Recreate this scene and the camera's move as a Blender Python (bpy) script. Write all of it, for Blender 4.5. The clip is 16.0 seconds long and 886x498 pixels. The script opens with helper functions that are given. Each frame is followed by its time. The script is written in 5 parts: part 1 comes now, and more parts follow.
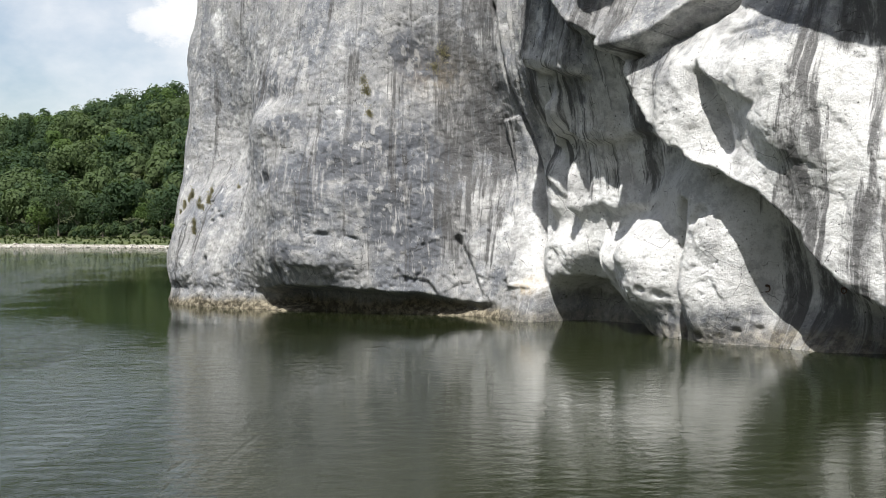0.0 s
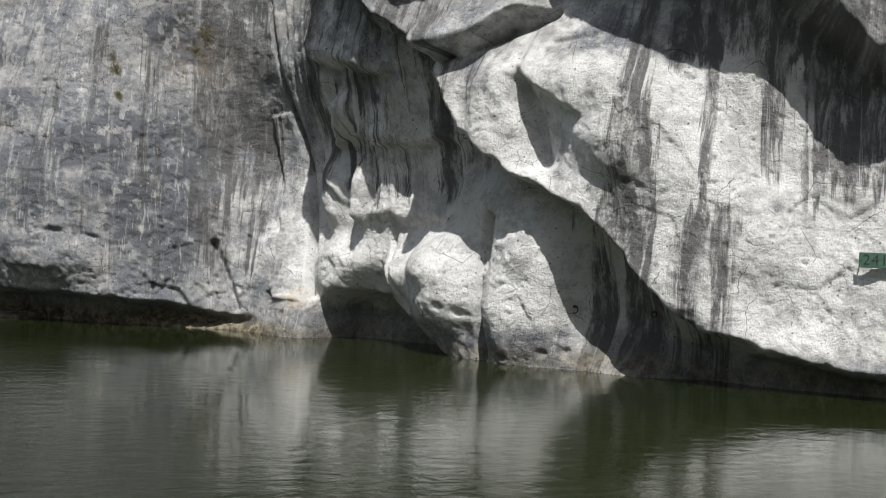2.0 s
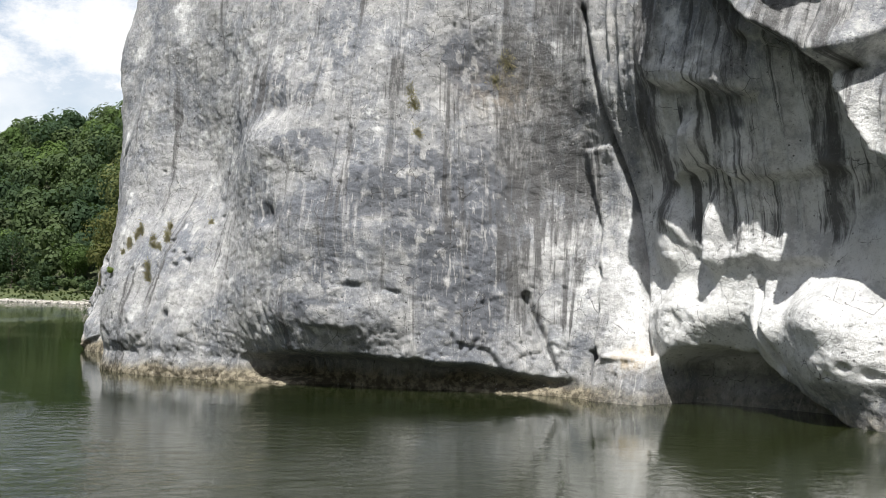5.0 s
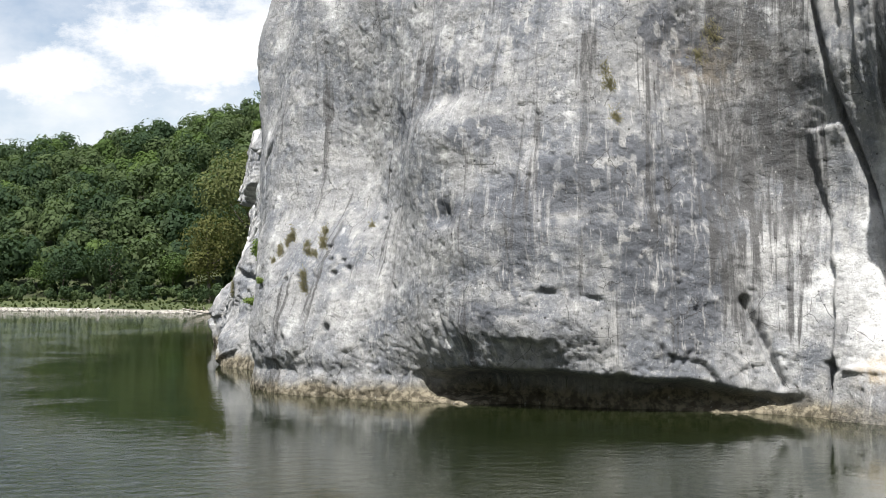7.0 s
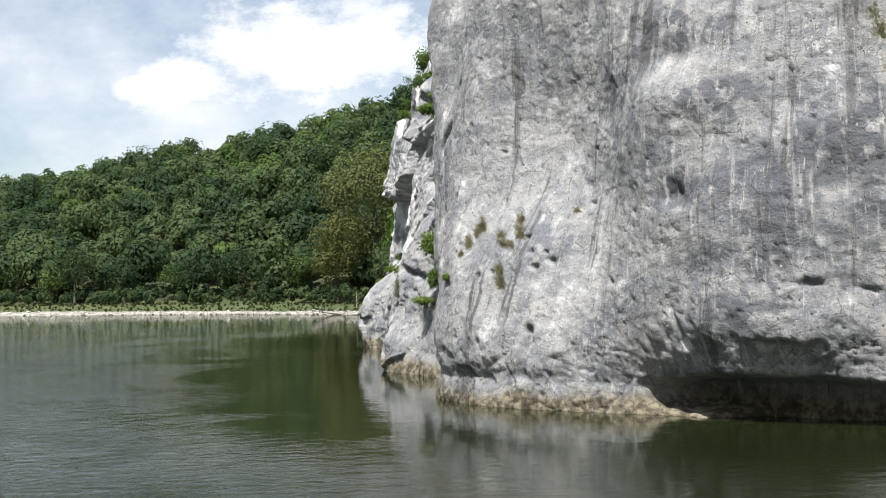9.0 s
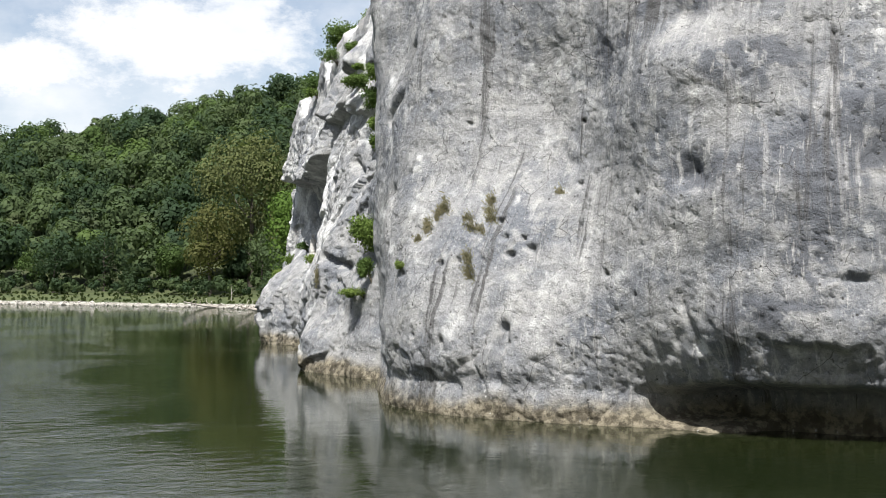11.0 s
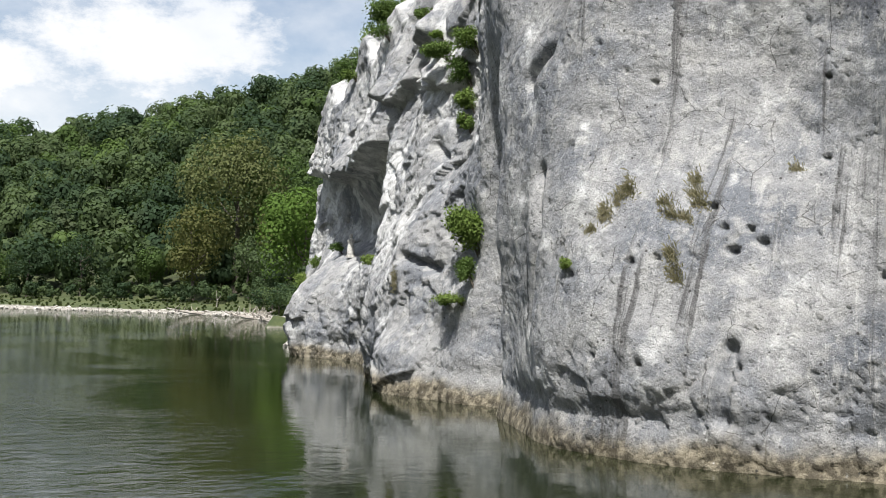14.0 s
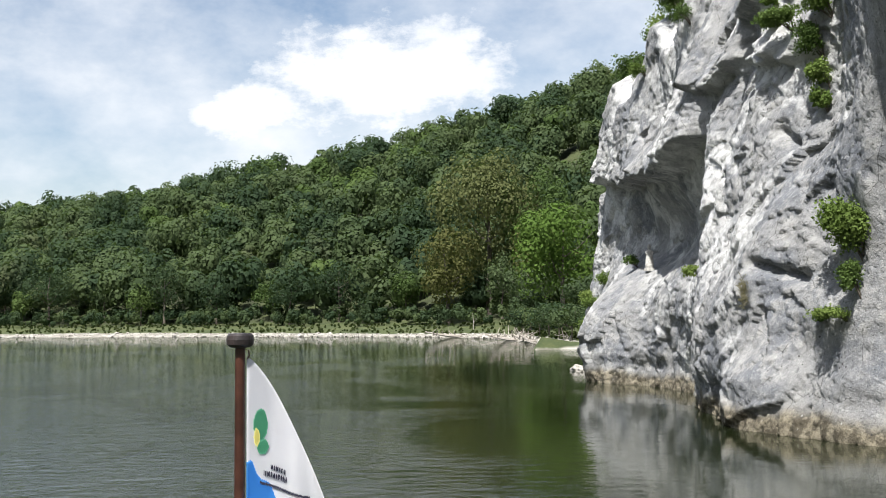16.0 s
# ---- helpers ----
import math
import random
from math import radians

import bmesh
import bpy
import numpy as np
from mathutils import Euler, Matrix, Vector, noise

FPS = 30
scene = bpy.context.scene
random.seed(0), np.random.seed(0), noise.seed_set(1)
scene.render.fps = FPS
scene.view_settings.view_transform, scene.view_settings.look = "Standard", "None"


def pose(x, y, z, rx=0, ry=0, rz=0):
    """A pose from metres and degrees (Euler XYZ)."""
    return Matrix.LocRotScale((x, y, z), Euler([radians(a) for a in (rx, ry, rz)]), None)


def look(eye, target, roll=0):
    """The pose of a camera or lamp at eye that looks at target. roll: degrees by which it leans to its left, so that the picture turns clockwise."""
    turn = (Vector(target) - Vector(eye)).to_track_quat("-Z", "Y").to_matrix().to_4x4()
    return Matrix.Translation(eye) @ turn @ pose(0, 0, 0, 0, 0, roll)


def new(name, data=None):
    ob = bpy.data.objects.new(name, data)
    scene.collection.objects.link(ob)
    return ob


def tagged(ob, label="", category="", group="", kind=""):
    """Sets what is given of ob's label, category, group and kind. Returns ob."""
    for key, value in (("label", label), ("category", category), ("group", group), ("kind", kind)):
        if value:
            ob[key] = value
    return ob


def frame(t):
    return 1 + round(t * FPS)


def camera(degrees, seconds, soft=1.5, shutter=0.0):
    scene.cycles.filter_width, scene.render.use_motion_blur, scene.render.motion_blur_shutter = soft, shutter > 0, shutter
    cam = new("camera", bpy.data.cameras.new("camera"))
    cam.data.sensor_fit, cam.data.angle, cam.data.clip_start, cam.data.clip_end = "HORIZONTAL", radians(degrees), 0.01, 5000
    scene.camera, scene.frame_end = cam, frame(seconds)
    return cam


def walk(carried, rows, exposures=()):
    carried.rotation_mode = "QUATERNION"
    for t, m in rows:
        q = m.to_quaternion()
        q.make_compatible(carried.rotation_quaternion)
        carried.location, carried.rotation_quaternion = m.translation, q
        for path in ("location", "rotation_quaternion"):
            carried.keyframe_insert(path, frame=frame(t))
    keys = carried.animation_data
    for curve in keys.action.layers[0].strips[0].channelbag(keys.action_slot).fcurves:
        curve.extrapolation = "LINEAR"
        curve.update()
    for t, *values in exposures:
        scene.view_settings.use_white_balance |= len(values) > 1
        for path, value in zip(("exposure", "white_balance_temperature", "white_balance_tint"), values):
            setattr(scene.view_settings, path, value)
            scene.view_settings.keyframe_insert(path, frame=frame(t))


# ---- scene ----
# The camera and its way: a river boat that glides past the rock.
cam = camera(43.9, 16.0, soft=0.85)
PATH = [
    (0, (18.386, -44.468, 4.273), (18.62, -42.482, 4.237), -0.1),
    (0.5, (17.388, -43.231, 4.133), (17.844, -41.284, 4.109), 1.2),
    (1, (16.317, -41.927, 4.019), (16.886, -40.01, 4.016), 1.7),
    (1.5, (15.33, -40.606, 3.891), (16.053, -38.741, 3.911), 1.9),
    (2, (14.381, -39.248, 3.838), (15.214, -37.43, 3.846), 2.8),
    (2.5, (13.491, -37.805, 3.825), (14.302, -35.977, 3.85), 3.2),
    (3, (12.616, -36.276, 3.803), (13.351, -34.417, 3.871), 2.6),
    (3.5, (11.804, -34.779, 3.785), (12.466, -32.894, 3.873), 1.8),
    (4, (10.995, -33.333, 3.752), (11.586, -31.425, 3.833), 1.6),
    (6.5, (7.457, -26.232, 3.866), (8.078, -24.333, 3.955), 1.5),
    (7, (6.881, -24.609, 3.941), (7.345, -22.665, 4.024), 0.3),
    (7.5, (6.308, -23.064, 3.916), (6.659, -21.097, 4.005), -0.3),
    (8, (5.751, -21.607, 3.909), (6.108, -19.641, 3.984), -0.6),
    (8.5, (5.206, -20.085, 3.91), (5.527, -18.112, 3.977), -0.7),
    (9, (4.654, -18.525, 3.922), (4.917, -16.544, 4.001), -0.8),
    (9.5, (4.117, -17.013, 3.881), (4.368, -15.03, 3.957), -0.4),
    (10, (3.576, -15.627, 3.832), (3.907, -13.655, 3.899), -0.2),
    (12.5, (1.198, -7.831, 3.638), (1.788, -5.922, 3.728), 0.9),
    (13, (0.669, -6.339, 3.61), (1.252, -4.428, 3.702), 1.0),
    (13.5, (0.157, -4.825, 3.585), (0.737, -2.913, 3.675), 1.1),
    (14, (-0.347, -3.284, 3.549), (0.211, -1.366, 3.64), 1.2),
    (14.5, (-0.851, -1.791, 3.494), (-0.289, 0.126, 3.58), 1.3),
    (15, (-1.343, -0.211, 3.517), (-0.832, 1.72, 3.619), 1.1),
    (15.5, (-1.783, 1.526, 3.551), (-1.438, 3.493, 3.66), 0.1),
    (16, (-2.299, 3.302, 3.573), (-2.165, 5.294, 3.696), -0.6),
]
EXPOSURE = [(0.0, 0.1), (0.5, -0.08), (1.0, -0.28), (1.5, -0.36), (2.5, -0.31), (3.2, -0.22), (4.0, 0.02), (6.5, 0.2), (9.0, 0.21), (12.5, 0.15), (14.0, 0.12), (16.0, 0.23)]
walk(cam, [(t, look(eye, target, roll)) for t, eye, target, roll in PATH], EXPOSURE)

# ---- light ----
SUN_TO = Vector((-0.55, -1.18, 2.05)).normalized()
sun_elevation = math.asin(SUN_TO.z)
sun_azimuth = math.atan2(SUN_TO.x, SUN_TO.y)
sun = new("sun", bpy.data.lights.new("sun", "SUN"))
sun.data.energy, sun.data.angle, sun.data.color = 6.7, radians(0.55), (1.0, 0.975, 0.94)
sun.matrix_world = look(SUN_TO * 50, (0, 0, 0))


def sky_world():
    """Clear summer sky with one large cumulus over the hill and thin veils elsewhere."""
    world = bpy.data.worlds.new("sky")
    world.use_nodes = True
    scene.world = world
    nt = world.node_tree
    nt.nodes.clear()

    def node(kind, **values):
        n = nt.nodes.new(kind)
        for key, value in values.items():
            n.inputs[key].default_value = value
        return n

    def sums(op, a, b=0.0, c=None):
        n = nt.nodes.new("ShaderNodeMath")
        n.operation = op
        for i, v in enumerate((a, b, c)):
            if v is None:
                continue
            if isinstance(v, (int, float)):
                n.inputs[i].default_value = v
            else:
                nt.links.new(v, n.inputs[i])
        return n.outputs[0]

    sky = nt.nodes.new("ShaderNodeTexSky")
    sky.sky_type, sky.sun_disc = "NISHITA", False
    sky.sun_elevation, sky.sun_rotation = sun_elevation, sun_azimuth
    sky.air_density, sky.dust_density, sky.ozone_density = 1.0, 1.4, 1.0
    way = nt.nodes.new("ShaderNodeTexCoord")
    split = nt.nodes.new("ShaderNodeSeparateXYZ")
    nt.links.new(way.outputs["Generated"], split.inputs[0])
    x, y, z = split.outputs
    azimuth = sums("MULTIPLY", sums("ARCTAN2", x, y), 57.296)
    height = sums("MULTIPLY", sums("ARCSINE", z), 57.296)
    at = nt.nodes.new("ShaderNodeCombineXYZ")
    nt.links.new(azimuth, at.inputs[0])
    nt.links.new(sums("MULTIPLY", height, 1.7), at.inputs[1])

    def puffs(scale, detail, rough, seed):
        n = node("ShaderNodeTexNoise", Scale=scale, Detail=detail, Roughness=rough)
        n.noise_dimensions = "4D"
        n.inputs["W"].default_value = seed
        nt.links.new(at.outputs[0], n.inputs["Vector"])
        return n.outputs["Fac"]

    def heap(a, h, wide, tall):
        u = sums("DIVIDE", sums("SUBTRACT", azimuth, a), wide)
        v = sums("DIVIDE", sums("SUBTRACT", height, h), tall)
        return sums("SUBTRACT", 1.0, sums("SQRT", sums("ADD", sums("MULTIPLY", u, u), sums("MULTIPLY", v, v))))

    edge = sums("MULTIPLY", sums("SUBTRACT", puffs(0.30, 9.0, 0.66, 3.0), 0.5), 1.9)
    mass = None
    for a, h, wide, tall in CLOUD_HEAPS:
        one = heap(a, h, wide, tall)
        mass = one if mass is None else sums("MAXIMUM", mass, one)
    body = nt.nodes.new("ShaderNodeMapRange")
    body.interpolation_type = "SMOOTHSTEP"
    nt.links.new(sums("ADD", mass, edge), body.inputs["Value"])
    body.inputs["From Min"].default_value, body.inputs["From Max"].default_value = 0.0, 0.65
    veil = nt.nodes.new("ShaderNodeMapRange")
    nt.links.new(puffs(0.09, 6.0, 0.6, 7.5), veil.inputs["Value"])
    veil.inputs["From Min"].default_value, veil.inputs["From Max"].default_value, veil.inputs["To Max"].default_value = 0.32, 0.66, 0.85
    low = nt.nodes.new("ShaderNodeMapRange")
    nt.links.new(height, low.inputs["Value"])
    low.inputs["From Min"].default_value, low.inputs["From Max"].default_value = 45, 18
    low.inputs["To Min"].default_value = 0.25
    cover = sums("MAXIMUM", body.outputs[0], sums("MULTIPLY", veil.outputs[0], low.outputs[0]))
    shade = nt.nodes.new("ShaderNodeMapRange")
    nt.links.new(puffs(0.16, 6.0, 0.55, 11.0), shade.inputs["Value"])
    shade.inputs["From Min"].default_value, shade.inputs["From Max"].default_value = 0.3, 0.62
    white = nt.nodes.new("ShaderNodeMix")
    white.data_type = "RGBA"
    nt.links.new(shade.outputs[0], white.inputs[0])
    white.inputs[6].default_value, white.inputs[7].default_value = CLOUD_GREY, CLOUD_WHITE
    mix = nt.nodes.new("ShaderNodeMix")
    mix.data_type = "RGBA"
    nt.links.new(cover, mix.inputs[0])
    clear = nt.nodes.new("ShaderNodeMix")
    clear.data_type, clear.blend_type = "RGBA", "MULTIPLY"
    clear.inputs[0].default_value, clear.inputs[7].default_value = 1.0, (1.55, 1.5, 1.45, 1)
    nt.links.new(sky.outputs[0], clear.inputs[6])
    nt.links.new(clear.outputs[2], mix.inputs[6])
    nt.links.new(white.outputs[2], mix.inputs[7])
    back = node("ShaderNodeBackground", Strength=0.085)
    nt.links.new(mix.outputs[2], back.inputs["Color"])
    out = nt.nodes.new("ShaderNodeOutputWorld")
    nt.links.new(back.outputs[0], out.inputs["Surface"])


CLOUD_HEAPS = [(-0.3, 12.4, 6.2, 3.8), (3.7, 12.9, 4.4, 3.4), (-6, 10.6, 4.8, 2.0), (-15, 17.8, 5.5, 2.0), (5.5, 12.4, 3.0, 1.8)]
CLOUD_WHITE, CLOUD_GREY = (11.4, 11.5, 11.7, 1), (9.5, 10.0, 10.8, 1)
sky_world()


# ---- numbers: noise and meshes ----
def lattice(i, j, k, seed):
    """A random value in -1..1 for each whole-numbered corner."""
    h = (i * 374761393 + j * 668265263 + k * 2147483647 + seed * 1274126177) & 0xFFFFFFFF
    h = ((h ^ (h >> 13)) * 1274126177) & 0xFFFFFFFF
    h = ((h ^ (h >> 16)) * 2246822519) & 0xFFFFFFFF
    return ((h ^ (h >> 15)) & 0xFFFFFF) / 8388607.5 - 1.0


def value_noise(p, seed=0):
    c = np.floor(p).astype(np.int64)
    f = p - c
    f = f * f * f * (f * (f * 6 - 15) + 10)
    out = 0.0
    for a in (0, 1):
        for b in (0, 1):
            for d in (0, 1):
                w = (f[..., 0] if a else 1 - f[..., 0]) * (f[..., 1] if b else 1 - f[..., 1]) * (f[..., 2] if d else 1 - f[..., 2])
                out = out + w * lattice(c[..., 0] + a, c[..., 1] + b, c[..., 2] + d, seed)
    return out


def fractal(p, octaves=4, gain=0.5, seed=0):
    out, amp, q = 0.0, 1.0, np.array(p, float)
    for o in range(octaves):
        out = out + amp * value_noise(q + 17.3 * o, seed + o)
        amp, q = amp * gain, q * 2.03
    return out


def cells(p, seed=0):
    """Distance to the nearest and the second nearest random seed, a random value of the nearest, and a tilted plane over its cell."""
    c = np.floor(p).astype(np.int64)
    one, two, mark, tilt = np.full(p.shape[:-1], 9.0), np.full(p.shape[:-1], 9.0), np.zeros(p.shape[:-1]), np.zeros(p.shape[:-1])
    for a in (-1, 0, 1):
        for b in (-1, 0, 1):
            for d in (-1, 0, 1):
                i, j, k = c[..., 0] + a, c[..., 1] + b, c[..., 2] + d
                x, y, z = (lattice(i, j, k, seed + n) for n in range(3))
                q = p - np.stack([i + 0.5 + 0.45 * x, j + 0.5 + 0.45 * y, k + 0.5 + 0.45 * z], -1)
                r = np.sqrt((q ** 2).sum(-1))
                near = r < one
                two = np.where(near, one, np.minimum(two, r))
                mark = np.where(near, y, mark)
                tilt = np.where(near, q[..., 0] * z + q[..., 1] * x + q[..., 2] * (1.3 * y - 0.35), tilt)
                one = np.where(near, r, one)
    return one, two, mark, tilt


def ramp(v, lo, hi):
    u = np.clip((v - lo) / (hi - lo), 0, 1)
    return u * u * (3 - 2 * u)


def sheet(name, verts, faces, material, smooth=True, uv=None, values=()):
    """A mesh object from arrays: corners, four-cornered or three-cornered faces, and named values for each corner."""
    me = bpy.data.meshes.new(name)
    verts, faces = np.asarray(verts, np.float32), np.asarray(faces, np.int32)
    n, k = faces.shape
    me.vertices.add(len(verts))
    me.vertices.foreach_set("co", verts.ravel())
    me.loops.add(n * k)
    me.loops.foreach_set("vertex_index", faces.ravel())
    me.polygons.add(n)
    me.polygons.foreach_set("loop_start", np.arange(0, n * k, k, dtype=np.int32))
    me.polygons.foreach_set("use_smooth", np.full(n, smooth))
    if uv is not None:
        layer = me.uv_layers.new(name="UVMap")
        layer.data.foreach_set("uv", np.asarray(uv, np.float32)[faces.ravel()].ravel())
    for key, data in values:
        me.attributes.new(key, "FLOAT", "POINT").data.foreach_set("value", np.asarray(data, np.float32).ravel())
    me.update(calc_edges=True)
    me.materials.append(material)
    return new(name, me)


def grid_faces(rows, columns):
    i = (np.arange(rows - 1)[:, None] * columns + np.arange(columns - 1)[None]).ravel()
    return np.stack([i, i + 1, i + columns + 1, i + columns], 1)


def part(name, bm, material, parent, label=""):
    me = bpy.data.meshes.new(name)
    bm.to_mesh(me)
    bm.free()
    me.materials.append(material)
    ob = new(name, me)
    ob.parent = parent
    if label:
        ob["label"] = label
    return ob


# ---- materials ----
class Nodes:
    """A short hand for node materials."""

    def __init__(self, name):
        self.mat = bpy.data.materials.new(name)
        self.mat.use_nodes = True
        self.tree = self.mat.node_tree
        self.tree.nodes.clear()
        self.out = self.tree.nodes.new("ShaderNodeOutputMaterial")
        self.bsdf = self.tree.nodes.new("ShaderNodeBsdfPrincipled")
        self.tree.links.new(self.bsdf.outputs[0], self.out.inputs["Surface"])

    def link(self, a, b):
        self.tree.links.new(a, b)

    def put(self, socket, value):
        if isinstance(value, (int, float, tuple)):
            socket.default_value = value
        else:
            self.link(value, socket)

    def coords(self, kind="Object", scale=(1, 1, 1), move=(0, 0, 0)):
        c = self.tree.nodes.new("ShaderNodeTexCoord")
        m = self.tree.nodes.new("ShaderNodeMapping")
        m.inputs["Scale"].default_value, m.inputs["Location"].default_value = scale, move
        self.link(c.outputs[kind], m.inputs["Vector"])
        return m.outputs[0]

    def noise(self, vector, scale, detail=4.0, rough=0.55, warp=0.0):
        n = self.tree.nodes.new("ShaderNodeTexNoise")
        n.inputs["Scale"].default_value, n.inputs["Detail"].default_value = scale, detail
        n.inputs["Roughness"].default_value, n.inputs["Distortion"].default_value = rough, warp
        self.link(vector, n.inputs["Vector"])
        return n.outputs["Fac"]

    def voronoi(self, vector, scale, feature="F1"):
        n = self.tree.nodes.new("ShaderNodeTexVoronoi")
        n.feature = feature
        n.inputs["Scale"].default_value = scale
        self.link(vector, n.inputs["Vector"])
        return n.outputs["Distance"]

    def value(self, name):
        n = self.tree.nodes.new("ShaderNodeAttribute")
        n.attribute_name = name
        return n.outputs["Fac"]

    def range(self, value, lo, hi, a=0.0, b=1.0):
        n = self.tree.nodes.new("ShaderNodeMapRange")
        n.interpolation_type = "SMOOTHSTEP"
        for key, v in (("Value", value), ("From Min", lo), ("From Max", hi), ("To Min", a), ("To Max", b)):
            self.put(n.inputs[key], v)
        return n.outputs[0]

    def math(self, op, a, b=0.0):
        n = self.tree.nodes.new("ShaderNodeMath")
        n.operation = op
        self.put(n.inputs[0], a)
        self.put(n.inputs[1], b)
        return n.outputs[0]

    def mix(self, fac, a, b, blend="MIX"):
        n = self.tree.nodes.new("ShaderNodeMix")
        n.data_type, n.blend_type = "RGBA", blend
        for i, v in ((0, fac), (6, a), (7, b)):
            self.put(n.inputs[i], (*v, 1) if isinstance(v, tuple) and len(v) == 3 else v)
        return n.outputs[2]

    def bump(self, height, strength, distance, under=None):
        n = self.tree.nodes.new("ShaderNodeBump")
        n.inputs["Strength"].default_value, n.inputs["Distance"].default_value = strength, distance
        self.link(height, n.inputs["Height"])
        if under is not None:
            self.link(under, n.inputs["Normal"])
        return n.outputs[0]

    def done(self, color=None, rough=0.8, normal=None, **more):
        if color is not None:
            self.put(self.bsdf.inputs["Base Color"], (*color, 1) if isinstance(color, tuple) and len(color) == 3 else color)
        self.put(self.bsdf.inputs["Roughness"], rough)
        if normal is not None:
            self.link(normal, self.bsdf.inputs["Normal"])
        for key, v in more.items():
            self.put(self.bsdf.inputs[key.replace("_", " ")], v)
        return self.mat


def limestone():
    m = Nodes("limestone")
    solid = m.coords("Object")
    crust_shade, wet, streak_shade, ochre = m.value("crust_shade"), m.value("wet"), m.value("streak_shade"), m.value("ochre")
    smeared = m.value("smear")
    big, mid, fine = m.noise(solid, 0.35, 5), m.noise(solid, 2.2, 6, 0.6), m.noise(solid, 9.0, 8, 0.7)
    speck = m.noise(solid, 26.0, 5, 0.7)
    # fresh stone, chalky white
    fresh = m.mix(m.range(big, 0.35, 0.65), (0.585, 0.585, 0.568), (0.688, 0.688, 0.679))
    fresh = m.mix(m.range(mid, 0.48, 0.72, 0, 0.45), fresh, (0.430, 0.421, 0.396))
    fresh = m.mix(m.range(fine, 0.54, 0.66, 0, 0.65), fresh, (0.292, 0.288, 0.275))
    fresh = m.mix(m.range(m.noise(solid, 0.9, 9, 0.72), 0.49, 0.62, 0, 0.62), fresh, (0.310, 0.310, 0.310))
    # weathered grey crust: bluish and brownish clouds, light scars, dark stains
    old = m.mix(m.range(m.noise(solid, 0.45, 6, 0.6), 0.36, 0.64), (0.171, 0.182, 0.201), (0.304, 0.304, 0.300))
    old = m.mix(m.range(m.noise(solid, 1.6, 7, 0.7), 0.48, 0.64, 0, 0.75), old, (0.395, 0.391, 0.376))
    old = m.mix(m.range(fine, 0.54, 0.64, 0, 0.6), old, (0.441, 0.437, 0.426))
    old = m.mix(m.range(m.noise(solid, 5.0, 7, 0.66), 0.55, 0.66, 0, 0.6), old, (0.114, 0.118, 0.125))
    worn = m.math("ADD", crust_shade, m.math("MULTIPLY", m.math("SUBTRACT", m.noise(solid, 1.1, 7, 0.68), 0.5), 1.0))
    # darkest stains; also the shade painted on the high white wall
    old = m.mix(m.range(worn, 0.92, 1.40, 0, 0.9), old, m.mix(mid, (0.076, 0.082, 0.095), (0.152, 0.160, 0.179)))
    smear = m.noise(m.coords("UV", (1.5, 0.22, 1)), 1.0, 9, 0.70, 0.6)
    old = m.mix(m.math("MULTIPLY", smeared, m.range(smear, 0.54, 0.66, 0, 0.7)), old, (0.486, 0.479, 0.464))
    old = m.mix(m.math("MULTIPLY", smeared, m.range(smear, 0.46, 0.34, 0, 0.55)), old, (0.129, 0.133, 0.144))
    drip = m.noise(m.coords("UV", (4.2, 0.75, 1), (2, 9, 0)), 1.0, 7, 0.66, 0.25)
    old = m.mix(m.math("MULTIPLY", smeared, m.range(drip, 0.57, 0.66, 0, 0.8)), old, (0.532, 0.524, 0.502))
    color = m.mix(m.range(worn, 0.3, 0.65), fresh, old)
    # dark water streaks that run straight down, and overhang shade painted the same way
    thin = m.noise(m.coords("UV", (2.9, 0.13, 1)), 1.0, 9, 0.68, 0.35)
    wide = m.noise(m.coords("UV", (0.9, 0.05, 1), (7, 3, 0)), 1.0, 4, 0.5, 0.2)
    run = m.math("MULTIPLY", m.range(m.math("ADD", m.math("MULTIPLY", m.math("ADD", thin, wide), 0.5), m.math("MULTIPLY", m.math("SUBTRACT", streak_shade, 0.5), 0.22)), 0.51, 0.57), m.range(streak_shade, 0.0, 0.3))
    run = m.math("MULTIPLY", run, m.range(m.noise(m.coords("UV", (1.6, 0.42, 1), (5, 2, 0)), 1.0, 9, 0.75, 0.4), 0.62, 0.46, 0.25, 1.0))
    color = m.mix(m.math("MULTIPLY", run, 0.92), color, m.mix(speck, (0.07, 0.07, 0.072), (0.12, 0.118, 0.115)))
    pale = m.noise(m.coords("UV", (1.8, 0.26, 1), (3, 11, 0)), 1.0, 9, 0.72, 0.6)
    color = m.mix(m.math("MULTIPLY", m.range(pale, 0.60, 0.70, 0, 0.6), smeared), color, (0.60, 0.59, 0.57))
    color = m.mix(m.range(speck, 0.60, 0.70, 0, 0.35), color, (0.60, 0.595, 0.58))
    color = m.mix(m.range(speck, 0.42, 0.33, 0, 0.4), color, (0.10, 0.102, 0.105))
    seam = m.range(m.voronoi(m.mix(0.35, solid, m.noise(solid, 1.3, 4, 0.6)), 1.1, "DISTANCE_TO_EDGE"), 0.012, 0.0)
    color = m.mix(m.math("MULTIPLY", seam, m.range(m.noise(solid, 0.8, 3), 0.52, 0.60, 0, 0.8)), color, (0.05, 0.048, 0.045))
    color = m.mix(m.math("MULTIPLY", ochre, m.range(mid, 0.35, 0.65)), color, (0.46, 0.35, 0.20))
    # the band that floods keep brown
    mud = m.mix(m.range(m.noise(solid, 3.0, 6, 0.66), 0.42, 0.62), (0.075, 0.062, 0.038), (0.27, 0.235, 0.165))
    color = m.mix(m.math("MULTIPLY", wet, 0.92), color, mud)
